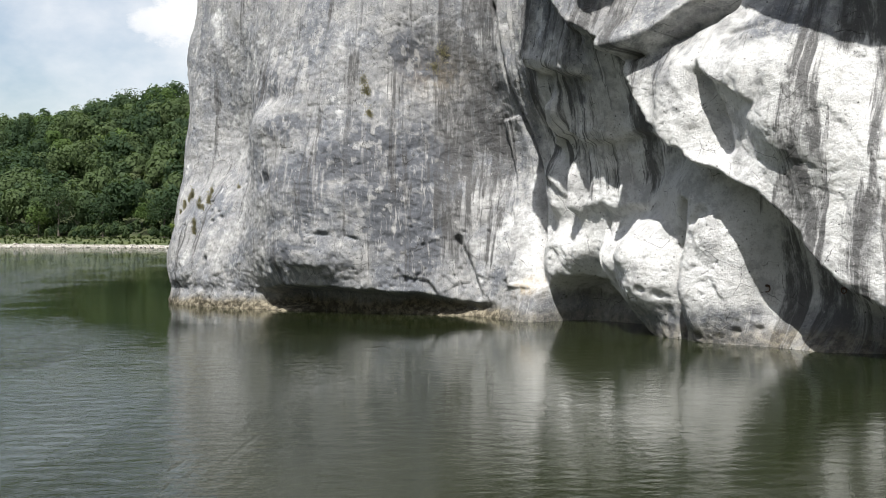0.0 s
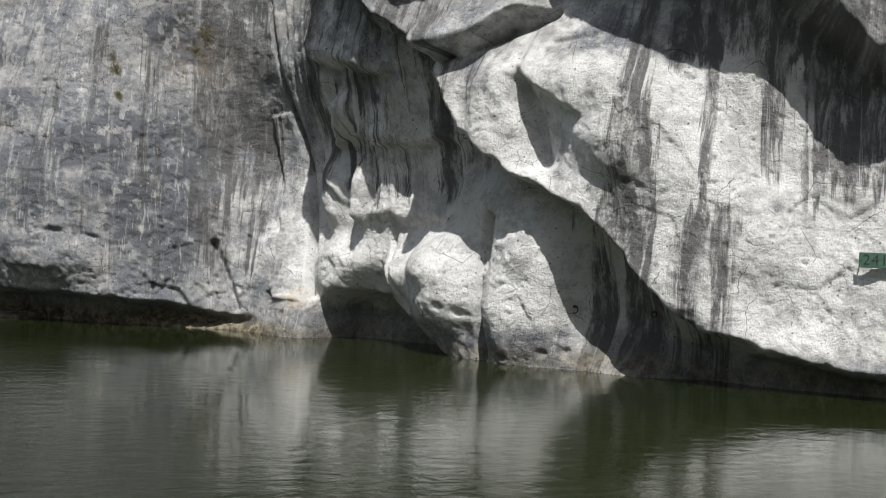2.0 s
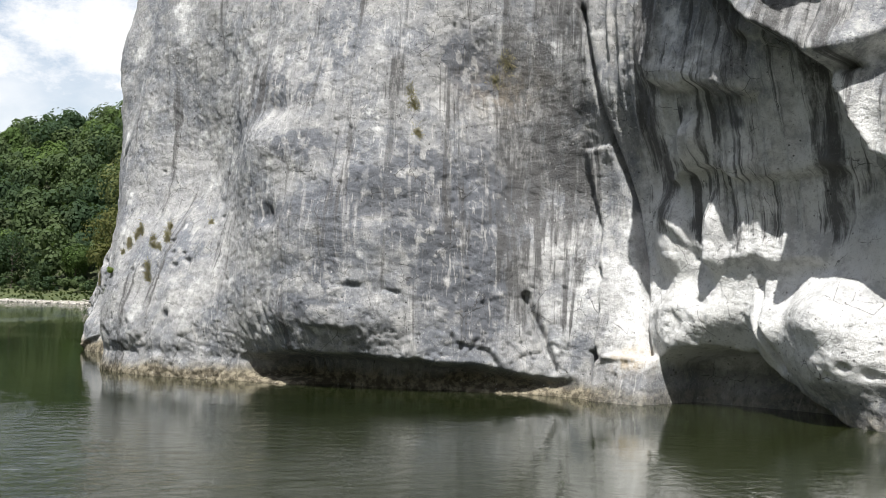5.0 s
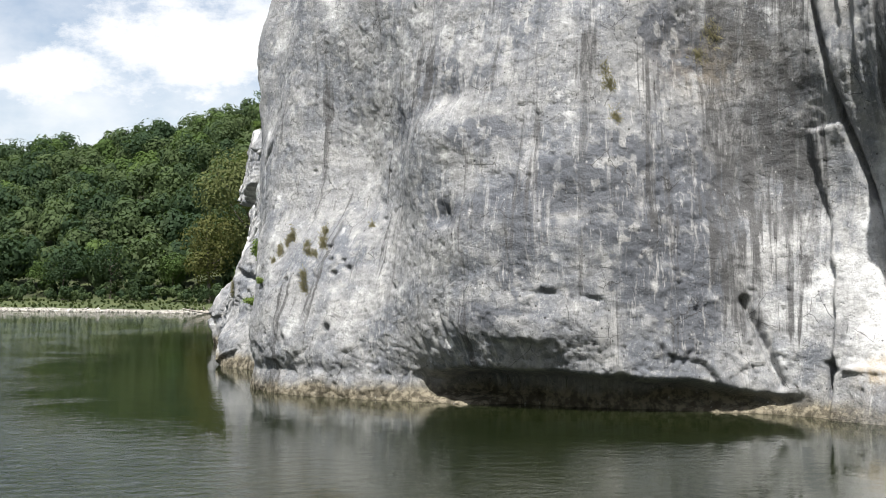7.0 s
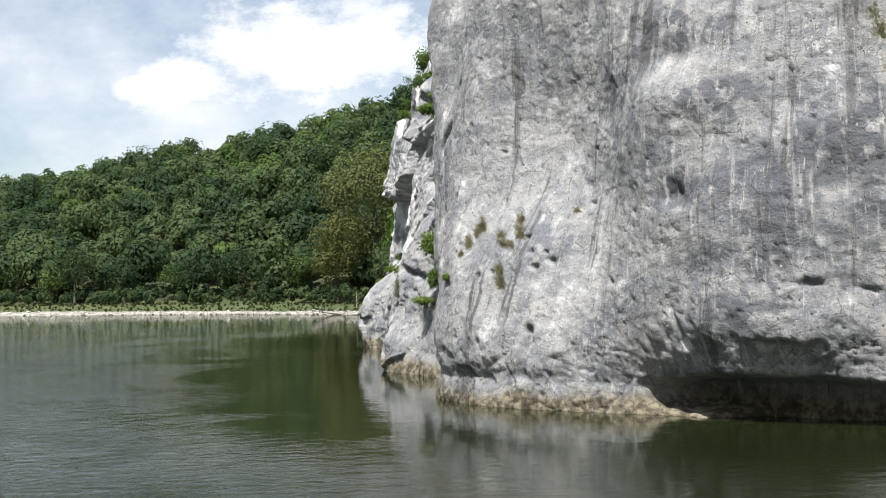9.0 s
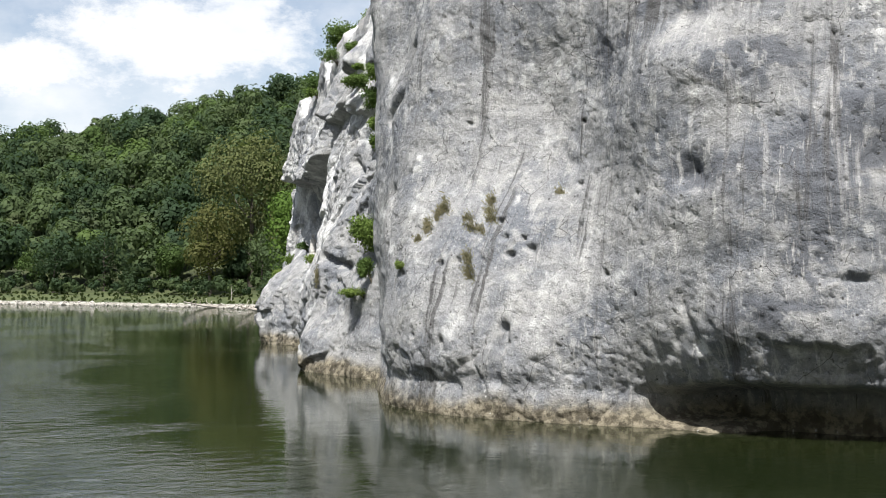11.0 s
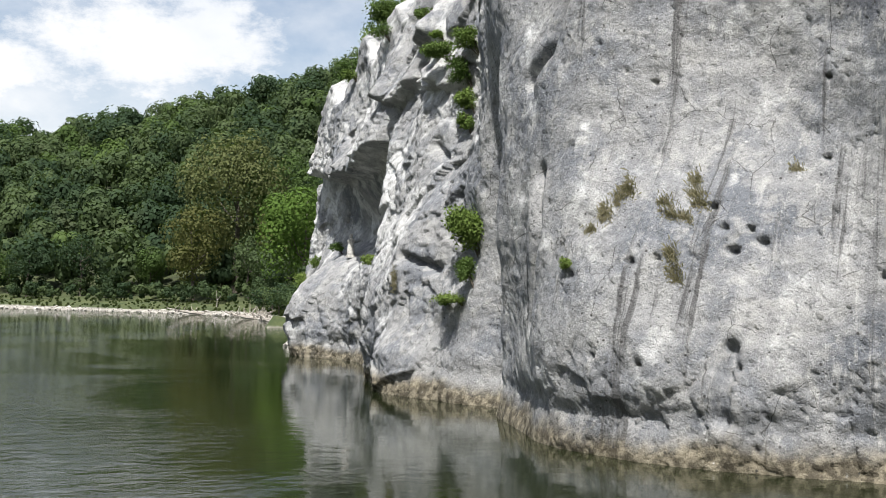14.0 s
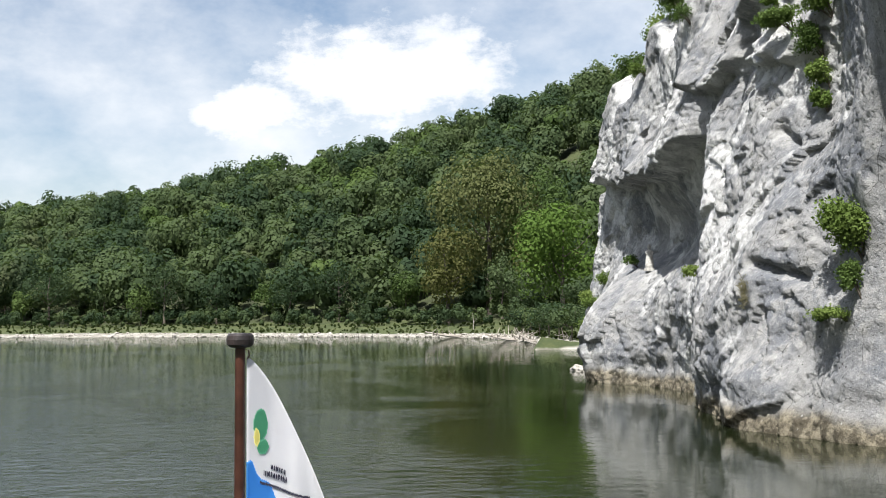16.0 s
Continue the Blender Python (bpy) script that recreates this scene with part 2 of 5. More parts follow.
    # pits, pores and cracks as fine relief; shade inside pores and pits painted dark
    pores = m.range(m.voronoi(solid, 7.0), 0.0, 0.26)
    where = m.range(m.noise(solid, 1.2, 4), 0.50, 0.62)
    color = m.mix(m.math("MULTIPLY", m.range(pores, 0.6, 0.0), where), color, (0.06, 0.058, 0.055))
    pit_shade = m.math("MULTIPLY", m.range(m.voronoi(solid, 3.1), 0.14, 0.07), m.range(m.noise(solid, 0.6, 4), 0.46, 0.54))
    color = m.mix(m.math("MULTIPLY", pit_shade, 0.85), color, (0.05, 0.048, 0.045))
    fleck = m.math("MULTIPLY", m.range(m.voronoi(m.coords("Object", (1, 1, 0.7), (3, 5, 1)), 3.7), 0.17, 0.08), m.range(m.noise(solid, 0.8, 5), 0.48, 0.56))
    color = m.mix(m.math("MULTIPLY", fleck, m.range(fine, 0.40, 0.62, 0.05, 0.6)), color, (0.62, 0.615, 0.60))
    rough = m.bump(m.noise(solid, 3.2, 9, 0.70), 0.85, 0.13)
    rough = m.bump(m.noise(solid, 13.0, 5, 0.65), 0.9, 0.030, rough)
    rough = m.bump(pores, 0.6, 0.04, rough)
    return m.done(color, 0.9, rough, Specular_IOR_Level=0.2)


def river_water():
    m = Nodes("river_water")
    c = m.coords("Object")
    open_water = m.value("open")
    drift = m.range(m.noise(m.coords("Object", (0.10, 0.05, 1)), 1.0, 5, 0.6, 0.8), 0.44, 0.60)
    ripple = m.noise(m.coords("Object", (0.9, 1.5, 1)), 1.6, 5, 0.62, 0.4)
    swell = m.noise(c, 0.30, 3, 0.5, 0.4)
    height = m.math("ADD", m.math("MULTIPLY", m.math("MULTIPLY", ripple, m.math("MULTIPLY", open_water, m.range(drift, 0, 1, 0.35, 1))), 0.12), m.math("MULTIPLY", swell, 0.016))
    height = m.math("ADD", height, m.math("MULTIPLY", m.noise(c, 2.2, 4, 0.55), 0.0035))
    tone = m.mix(m.range(m.noise(c, 0.05, 4), 0.35, 0.65), (0.009, 0.0135, 0.0045), (0.017, 0.0215, 0.0075))
    return m.done(tone, 0.03, m.bump(height, 1.0, 1.0), IOR=1.333)


def foliage(name, dark, light, dry):
    m = Nodes(name)
    c = m.coords("Object")
    island = m.tree.nodes.new("ShaderNodeNewGeometry").outputs["Random Per Island"]
    tree = m.value("tree")
    patch = m.math("ADD", m.noise(c, 0.03, 3, 0.6), m.math("MULTIPLY", m.math("SUBTRACT", tree, 0.5), 0.8))
    color = m.mix(m.range(patch, 0.25, 0.78), dark, light)
    color = m.mix(m.range(m.noise(c, 0.045, 2), 0.58, 0.75, 0, 0.6), color, dry)
    color = m.mix(m.range(island, 0.0, 1.0, 0, 0.10), color, tuple(v * 0.5 for v in dark))
    mat = m.done(color, 0.7, None, Specular_IOR_Level=0.12)
    glow = m.tree.nodes.new("ShaderNodeBsdfTranslucent")
    m.link(m.mix(0.5, color, (0.10, 0.16, 0.02)), glow.inputs["Color"])
    both = m.tree.nodes.new("ShaderNodeMixShader")
    both.inputs[0].default_value = 0.35
    m.link(m.bsdf.outputs[0], both.inputs[1])
    m.link(glow.outputs[0], both.inputs[2])
    m.link(both.outputs[0], m.out.inputs["Surface"])
    return mat


def simple(name, a, b, scale, rough, depth=0.01, detail=6, **more):
    m = Nodes(name)
    c = m.coords("Object")
    n = m.noise(c, scale, detail, 0.62)
    color = m.mix(m.range(n, 0.33, 0.67), a, b)
    return m.done(color, rough, m.bump(m.noise(c, scale * 3, detail, 0.6), 0.6, depth), **more)


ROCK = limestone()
WATER = river_water()
LEAF = foliage("leaves_wood", (0.040, 0.068, 0.034), (0.090, 0.126, 0.054), (0.115, 0.126, 0.062))
MEADOW = foliage("meadow_blades", (0.045, 0.065, 0.022), (0.075, 0.098, 0.034), (0.10, 0.10, 0.045))
LEAF_BRIGHT = foliage("leaves_bright", (0.075, 0.120, 0.036), (0.105, 0.158, 0.048), (0.125, 0.150, 0.055))
LEAF_DRY = foliage("leaves_dry", (0.10, 0.105, 0.035), (0.15, 0.15, 0.055), (0.20, 0.16, 0.07))
LEAF_LIME = foliage("leaves_lime", (0.085, 0.15, 0.028), (0.115, 0.19, 0.04), (0.125, 0.175, 0.045))
LEAF_OLIVE = foliage("leaves_olive", (0.125, 0.142, 0.055), (0.160, 0.174, 0.066), (0.19, 0.175, 0.08))
BARK = simple("bark", (0.06, 0.05, 0.04), (0.16, 0.14, 0.11), 3.0, 0.9, 0.03)
DRIFTWOOD = simple("driftwood", (0.24, 0.21, 0.18), (0.45, 0.42, 0.37), 5.0, 0.85, 0.02)
IRON = simple("rusted_iron", (0.05, 0.035, 0.028), (0.14, 0.07, 0.04), 14.0, 0.7, 0.004, Metallic=0.5)
STATUE = simple("pale_carved_stone", (0.34, 0.33, 0.31), (0.62, 0.60, 0.56), 6.0, 0.8, 0.01)


# ---- the rock ----
ROCK_FOOT = [(72, -34), (55, -24), (43, -16), (39.6, -13.2), (36.8, -11.6), (34.4, -8.2), (32.3, -4), (30.6, 1), (28.8, 5.6), (26.2, 8.6),
             (21.4, 9.4), (18.2, 11.4), (15.4, 14.6), (12.6, 18.4), (10.7, 22), (10.6, 25.5), (11.3, 30), (11.4, 34), (11.1, 38), (11.4, 43),
             (12, 49), (12.4, 56), (12.4, 63), (12.1, 69), (12.3, 76), (17, 84), (30, 95), (60, 108)]


def spline(points, step):
    """Distance along a smooth line through the points, and the places along it."""
    p = np.array(points, float)
    p = np.vstack([2 * p[0] - p[1], p, 2 * p[-1] - p[-2]])
    out = []
    for i in range(1, len(p) - 2):
        a, b, c, d = p[i - 1:i + 3]
        u = np.linspace(0, 1, 60, endpoint=False)[:, None]
        out.append(0.5 * (2 * b + (c - a) * u + (2 * a - 5 * b + 4 * c - d) * u ** 2 + (3 * b - a - 3 * c + d) * u ** 3))
    q = np.vstack(out + [p[-2:-1]])
    far = np.r_[0, np.cumsum(np.hypot(*np.diff(q, axis=0).T))]
    s = np.arange(0, far[-1], step)
    return s, np.stack([np.interp(s, far, q[:, 0]), np.interp(s, far, q[:, 1])], 1)


def soften(a, n):
    k = np.hanning(2 * n + 1)
    return np.stack([np.convolve(np.pad(a[:, i], n, "edge"), k / k.sum(), "valid") for i in range(a.shape[1])], 1)


line_s, line_p = spline(ROCK_FOOT, 0.1)
line_t = np.gradient(soften(line_p, 12), axis=0)
line_t /= np.linalg.norm(line_t, axis=1)[:, None]
line_n = np.stack([-line_t[:, 1], line_t[:, 0]], 1)


class Face:
    """The rock face: how far it stands out from its foot line, by the way along it (s) and the height (z)."""

    def __init__(self, s, z):
        self.s, self.z = np.meshgrid(s, z)
        self.d = np.zeros_like(self.s)

    def hump(self, s, z, wide, tall, out, lean=0.0, hard=1.0):
        c, n = math.cos(radians(lean)), math.sin(radians(lean))
        u, v = self.s - s, self.z - z
        u, v = (u * c + v * n) / wide, (v * c - u * n) / tall
        self.d += out * np.exp(-((u * u + v * v) ** hard))

    def near(self, points):
        """Distance to a broken line."""
        best = np.full_like(self.s, 99.0)
        for (a, b), (c, d) in zip(points, points[1:]):
            t = np.clip(((self.s - a) * (c - a) + (self.z - b) * (d - b)) / ((c - a) ** 2 + (d - b) ** 2 + 1e-9), 0, 1)
            best = np.minimum(best, np.hypot(self.s - a - t * (c - a), self.z - b - t * (d - b)))
        return best

    def crack(self, points, deep, wide):
        jitter = 0.25 * fractal(np.stack([self.s * 0.9, self.z * 0.9, 0 * self.s], -1), 3, 0.5, 31)
        self.d -= deep * np.exp(-((self.near(points) + jitter * wide) / wide) ** 2)

    def brow(self, points, out, edge, fade, fall=9.0):
        """A brow that juts out above a line (s rising) and thins upwards over fall metres."""
        p = np.array(points, float)
        rise = self.z - np.interp(self.s, p[:, 0], p[:, 1]) + 0.22 * fractal(np.stack([self.s, self.z, 0 * self.s + 4], -1), 3, 0.5, 12)
        ends = ramp(self.s, p[0, 0] - fade, p[0, 0] + fade) * (1 - ramp(self.s, p[-1, 0] - fade, p[-1, 0] + fade))
        self.d += out * ends * ramp(rise, -edge, edge) * np.exp(-np.clip(rise, 0, 99) / fall)


rock_s = np.concatenate([np.arange(0, 34, 0.4), np.arange(34, 108, 0.08), np.arange(108, 142, 0.12), np.arange(142, line_s[-1], 0.5)])
rock_z = np.concatenate([np.arange(-2.0, -0.3, 0.25), np.arange(-0.3, 15.0, 0.08), np.arange(15, 22, 0.16), np.arange(22, 40, 0.5)])
face = Face(rock_s, rock_z)
fs, fz = face.s, face.z

# general lean, stretch by stretch
grey = ramp(fs, 62, 67) * (1 - ramp(fs, 90, 93))
face.d -= grey * 0.135 * np.clip(fz - 6.2, 0, 99)
face.hump(83.5, 10.5, 4.0, 4.5, -0.9)
face.d -= ramp(fs, 99, 103) * (1 - ramp(fs, 114, 122)) * 0.19 * np.clip(fz - 6.5, 0, 99)
face.d -= ramp(fs, 114, 122) * 0.10 * np.clip(fz - 6.0, 0, 99)
face.d -= (1 - ramp(fs, 60, 62)) * 0.05 * np.clip(fz - 12, 0, 99)
# crowns: where the wall gives way to the wooded top
crown = 24 + 11 * (1 - ramp(fs, 88, 97)) - 5.5 * ramp(fs, 106, 121) - 2.0 * ramp(fs, 126, 134) - 12 * ramp(fs, 134, 146) + 1.2 * np.sin(fs * 0.9) * ramp(fs, 100, 108)
face.d -= 1.5 * np.clip(fz - crown, 0, 99)

# the white wall: boulder, diagonal brow, shaded recess and the smooth bulges below
face.brow([(33, 10.6), (36.0, 10.7), (37.6, 10.2), (39.0, 11.4), (40.6, 13.0), (42.4, 14.0), (45.5, 15.6), (48, 17.5)], 2.2, 0.35, 0.8, 9)
face.brow([(36.0, 0.6), (38.4, 0.9), (40.6, 1.2), (42.6, 1.9), (43.7, 2.6), (44.9, 3.5), (45.8, 4.7), (46.6, 5.4), (47.8, 5.9), (48.7, 6.6), (50.2, 7.3), (51.5, 8.2), (52.1, 9.3), (52.7, 10.9)], 2.0, 0.22, 0.4, 7)
face.hump(40.5, 4.5, 2.2, 2.0, 0.5, 35)
face.hump(43.0, 6.8, 2.5, 1.6, 0.5, 35)
face.hump(45.2, 9.0, 2.4, 1.6, 0.7, 25)
face.crack([(49.1, 9.8), (48.7, 8.6), (48.3, 7.2)], 0.9, 0.40)
face.brow([(46.6, 8.8), (47.6, 9.2), (49.0, 9.9)], 0.5, 0.15, 0.3, 2.0)
face.hump(49.9, 9.2, 1.2, 1.7, 0.45, 0, 2.5)
face.hump(45.6, 7.5, 1.5, 0.8, 0.35, 25, 1.6)
face.brow([(49.2, 12.7), (50.4, 12.0), (51.6, 11.3), (52.6, 11.15), (54.0, 11.9), (55.0, 12.8), (56.1, 13.9), (57.5, 15.2)], 1.6, 0.22, 0.5, 8)
face.crack([(52.2, 11.0), (50.6, 11.7), (49.6, 12.1), (48.6, 12.4)], 0.6, 0.18)
face.hump(55.2, 7.6, 4.8, 3.6, -0.8, 0, 2.0)
face.hump(58.6, 2.6, 2.2, 1.4, -0.5)
face.hump(59.5, 3.0, 1.4, 1.3, 1.5, 0, 1.6)
face.hump(57.8, 3.2, 0.9, 1.1, 0.9)
face.hump(56.3, 3.0, 0.7, 1.2, 1.0)
face.hump(53.5, 2.5, 2.3, 1.7, 1.6, 10, 1.5)
face.hump(49.4, 2.6, 1.5, 2.5, 1.2, 18, 1.7)
face.crack([(51.0, 0.2), (51.0, 3.5), (50.8, 5.2)], 0.5, 0.16)
face.hump(46.0, 2.6, 1.5, 2.8, -1.0, 15, 1.4)
face.hump(43.0, 0.5, 3.2, 1.3, -1.5, 25, 1.4)
# ledges in the shaded recess
face.brow([(55.5, 10.9), (57.6, 11.0), (59.6, 11.5), (61.0, 12.2)], 0.2, 0.25, 0.6, 1.6)
face.brow([(51.5, 7.7), (54.1, 8.3), (57.0, 8.4), (58.2, 9.0), (60.2, 8.6)], 0.15, 0.2, 0.6, 1.2)
face.brow([(54.0, 5.1), (56.6, 5.2), (58.2, 5.0), (59.5, 5.8), (60.5, 6.8)], 0.35, 0.3, 0.5, 1.5)
# the standing block and the long crack beside it
face.crack([(65.8, 3.8), (65.2, 2.3), (64.7, 1.0)], 0.45, 0.13)
# the great grey face: shallow hollows, rim ledges, the notch cut by the river
face.hump(76.4, 6.7, 0.5, 0.4, -0.35)
face.hump(75.6, 7.8, 3.4, 1.4, -0.30, -20)
face.hump(72.2, 7.0, 1.2, 0.9, -0.25)
face.hump(76.8, 11.1, 1.0, 0.5, -0.4)
face.hump(77.0, 9.6, 2.0, 1.0, 0.35)
face.hump(67.3, 12.4, 1.8, 1.8, -0.55, 30)
face.hump(72.6, 2.9, 2.8, 1.1, 0.55)
face.brow([(69.4, 3.65), (70.6, 3.75), (71.4, 4.0), (72.7, 4.1), (73.2, 3.6)], 0.10, 0.10, 0.3, 0.7)
face.crack([(73.2, 4.05), (72.3, 4.02)], 0.12, 0.07)
face.crack([(71.5, 3.95), (70.9, 3.8)], 0.14, 0.07)
face.brow([(72.3, 2.5), (73.0, 2.55), (74.4, 2.6)], 0.22, 0.08, 0.3, 0.6)
face.crack([(76.7, 3.4), (76.2, 2.2)], 0.12, 0.12)
notch = ramp(fs, 62.5, 69) * (1 - ramp(fs, 76.2, 78.8))
lip = np.interp(fs, [62, 66, 68, 70.5, 73, 76, 78.5, 81, 84], [0.6, 0.8, 1.1, 1.25, 1.35, 1.25, 1.15, 1.3, 1.1]) + 0.10 * fractal(np.stack([fs * 0.8, 0 * fs, 0 * fs], -1), 3, 0.55, 5)
shelf = 0.15 * (1 - ramp(fs, 66, 69)) + 0.3 * ramp(fs, 74.8, 76.6)
face.d -= 2.0 * notch * (1 - ramp(fz, lip - 0.3, lip + 0.12)) * (1 - (shelf > 0) * (1 - ramp(fz, 0.0, 0.45)) * np.clip(shelf * 3, 0, 1))
face.d -= 0.14 * ramp(fs, 78.5, 80) * (1 - ramp(fz, 0.9, 1.6))
face.d += (0.30 - 0.22 * (1 - ramp(fs, 58, 64))) * (1 - ramp(fz, -0.2, 1.1)) * (1 - 0.9 * notch)
face.crack([(82.4, 1.1), (82.3, 2.6)], 0.3, 0.15)
# the standing block and the long crack beside it, the deep recess, unseen overhangs added above and the cave at the
# waterline
grit = 0.5 * fractal(np.stack([fs * 1.3, fz * 1.3, 0 * fs + 8], -1), 4, 0.55, 71)
edge_r = np.interp(fz, [0, 1.7, 2.8, 4.6, 6.9, 9.5], [60.7, 61.0, 61.3, 61.65, 62.15, 62.8])
edge_l = np.interp(fz, [0, 3.3, 6.7, 9.7], [63.0, 63.1, 63.5, 64.1]) + 0.12 * grit
face.d += 0.34 * ramp(fs - edge_r, 0.0, 0.16) * ramp(edge_l - fs, 0.0, 0.14) * ramp(9.75 + 0.2 * grit - fz, 0, 0.16) * ramp(fz, 1.5, 1.7)
face.d += 0.55 * ramp(fs - 60.3, 0.0, 0.3) * ramp(63.2 + 0.3 * grit - fs, 0.0, 0.25) * ramp(1.75 + 0.25 * grit - fz, 0, 0.25)
face.crack([(63.9, 15), (63.5, 13.0), (63.1, 10.8), (62.8, 9.5), (62.1, 6.9), (61.6, 4.6), (61.25, 2.8), (60.9, 1.7)], 0.6, 0.09)
face.crack([(63.1, 1.7), (63.1, 0.0)], 0.5, 0.12)
top = np.interp(fs, [50.5, 53.1, 56.1, 57.4, 60, 62], [11.6, 11.6, 12.8, 14.3, 16, 17])
low = np.interp(fs, [49, 51, 53, 54.5, 57, 58.5, 60, 61.5], [6.9, 6.6, 5.8, 5.5, 5.2, 5.0, 5.4, 6.6])
right = np.interp(fz, [5, 6.5, 7.3, 8.4, 10, 11.7], [49.0, 49.0, 50.9, 52.5, 53.0, 53.3])
left = np.interp(fz, [5, 7, 9.5, 14], [61.2, 61.8, 62.6, 63.5])
hollow = ramp(top - fz, 0, 0.35) * ramp(fz - low + 0.4 * grit, -0.3, 1.0) * ramp(fs - right + 0.25 * grit, 0, 0.4) * ramp(left - fs, 0, 0.7)
fold = np.abs(value_noise(np.stack([fs * 1.7 + 0.15 * grit, fz * 0.16, 0 * fs], -1), 43))
face.d -= hollow * (0.15 + 0.30 * fold + 0.15 * np.abs(value_noise(np.stack([fs * 4.1, fz * 0.2, 0 * fs], -1), 44)))
face.brow([(55.8, 10.6), (57.6, 10.9), (59.6, 11.2), (60.6, 11.6)], 0.70, 0.15, 0.5, 2.0)
face.brow([(53.4, 8.15), (54.8, 8.0), (57.0, 8.1), (58.2, 8.5), (60.4, 8.2)], 0.45, 0.12, 0.5, 1.2)
face.hump(58.6, 9.3, 0.5, 0.9, 0.7, 20, 1.5)
face.hump(60.3, 6.2, 0.8, 1.5, 1.0, -8, 1.6)
face.hump(58.2, 6.2, 0.35, 1.3, 0.9, 0, 1.6)
# unseen overhang, added to shade the upper wall and its reflection
face.hump(41.0, 20.0, 5.5, 3.0, 3.5, 0, 2.0)
face.hump(49.8, 2.9, 1.2, 2.3, 0.25, 5, 2.0)
face.hump(53.8, 3.6, 1.4, 0.9, 0.4, 0, 1.6)
# unseen bulge high above, added to keep the recess in shade
face.hump(55.0, 18.6, 5.2, 3.4, 3.6, 0, 2.0)
mouth = np.interp(fs, [52, 54.1, 55.8, 56.9, 59.5, 60.4], [-0.2, 0.5, 1.3, 2.1, 2.2, 1.7]) + 0.2 * grit
face.d -= 2.6 * ramp(mouth - fz, -0.05, 0.35) * ramp(60.6 - fs, 0, 0.3) * ramp(fs, 52.5, 54.0)
face.crack([(51.3, 3.6), (51.25, 1.6), (51.2, 0.0)], 0.45, 0.10)
face.crack([(50.9, 5.4), (51.1, 4.6), (51.3, 3.6)], 0.35, 0.10)
face.crack([(48.0, 11.2), (46.6, 11.3)], 0.2, 0.10)
face.crack([(56.6, 4.4), (56.3, 3.0), (55.6, 1.6)], 0.3, 0.10)
for s, z, w in ((52.5, 1.9, 0.16), (51.9, 1.7, 0.2), (49.9, 0.25, 0.15), (48.6, 0.5, 0.15), (50.6, 1.4, 0.12), (53.1, 1.6, 0.14), (47.9, 0.6, 0.2), (58.8, 3.7, 0.3), (49.7, 4.9, 0.3), (50.1, 4.6, 0.25)):
    face.hump(s, z, w, w * 0.7, -0.22, 0, 1.5)
# the edge with pockets, grass ledges and the gully behind it
for s, z, w in ((82.0, 4.95, 0.30), (82.6, 4.75, 0.32), (82.9, 5.3, 0.28), (82.3, 5.25, 0.2), (83.3, 5.8, 0.3), (84.9, 4.5, 0.22), (84.3, 4.6, 0.22), (86.6, 4.2, 0.25),
                (80.9, 6.9, 0.2), (85.6, 9.1, 0.2), (84.3, 2.2, 0.16), (82.1, 2.2, 0.18), (85.5, 2.3, 0.16), (79.3, 4.2, 0.2), (81.0, 8.8, 0.2)):
    face.hump(s, z, w * 0.42, w * 0.32, -0.30, 0, 1.5)
for s, z in ((83.5, 4.3), (85.8, 6.0), (83.8, 5.9)):
    face.hump(s, z, 0.14, 0.5, -0.07, -15)
face.hump(95.6, 5.0, 2.0, 6.0, -1.3, 0, 2.0)
face.hump(94.6, 14.6, 3.0, 3.4, 0.5, 0, 2.0)
face.crack([(89.0, 12.0), (89.5, 10.6), (90.6, 9.8)], 0.6, 0.25)
face.crack([(89.2, 7.0), (88.7, 5.5), (89.3, 3.0)], 0.35, 0.25)
# the pillar with the bush
face.hump(102.0, 0.6, 2.4, 1.8, 1.0, 0, 1.3)
face.hump(105.5, 3.0, 4.5, 2.6, 0.7)
face.hump(99.6, 3.6, 1.6, 0.9, 0.55)
face.hump(99.0, 5.4, 1.3, 1.6, -0.6)
face.crack([(103.0, 5.2), (101.8, 4.9), (100.6, 4.6)], 0.55, 0.18)
face.brow([(103.6, 12.3), (104.8, 12.2), (106.0, 12.8), (107.0, 13.2)], 0.6, 0.15, 0.4, 1.4)
face.crack([(104.8, 9.8), (103.9, 9.2)], 0.4, 0.16)
face.crack([(108.2, 4.2), (109.2, 8.8), (110.5, 12.5), (110.2, 16)], 0.7, 0.35)
face.hump(108.0, 15.4, 2.0, 1.2, 0.7)
# the niche tower
face.hump(117.5, 8.0, 4.4, 2.9, -1.6, 0, 1.3)
face.hump(125.5, 7.7, 4.8, 2.3, -2.7, 0, 1.3)
face.brow([(115.4, 11.4), (119.4, 10.5), (123, 10.6), (127, 10.9), (131, 11.1), (137, 12.0)], 1.5, 0.25, 0.8, 5)
face.brow([(110.8, 13.5), (113.0, 13.2), (115.4, 13.4), (117.4, 14.2)], 1.0, 0.2, 0.6, 2.2)
face.brow([(105.4, 12.8), (106.6, 12.5), (107.8, 12.9)], 0.7, 0.15, 0.3, 1.2)
face.brow([(107.4, 15.2), (109.0, 14.9), (111.0, 15.4)], 0.8, 0.15, 0.4, 1.8)
face.hump(112.0, 9.0, 1.5, 4.0, 0.8, -18)
face.hump(127.0, 3.2, 6.0, 2.2, 1.0)
face.hump(116.0, 0.9, 1.5, 1.6, -0.8)

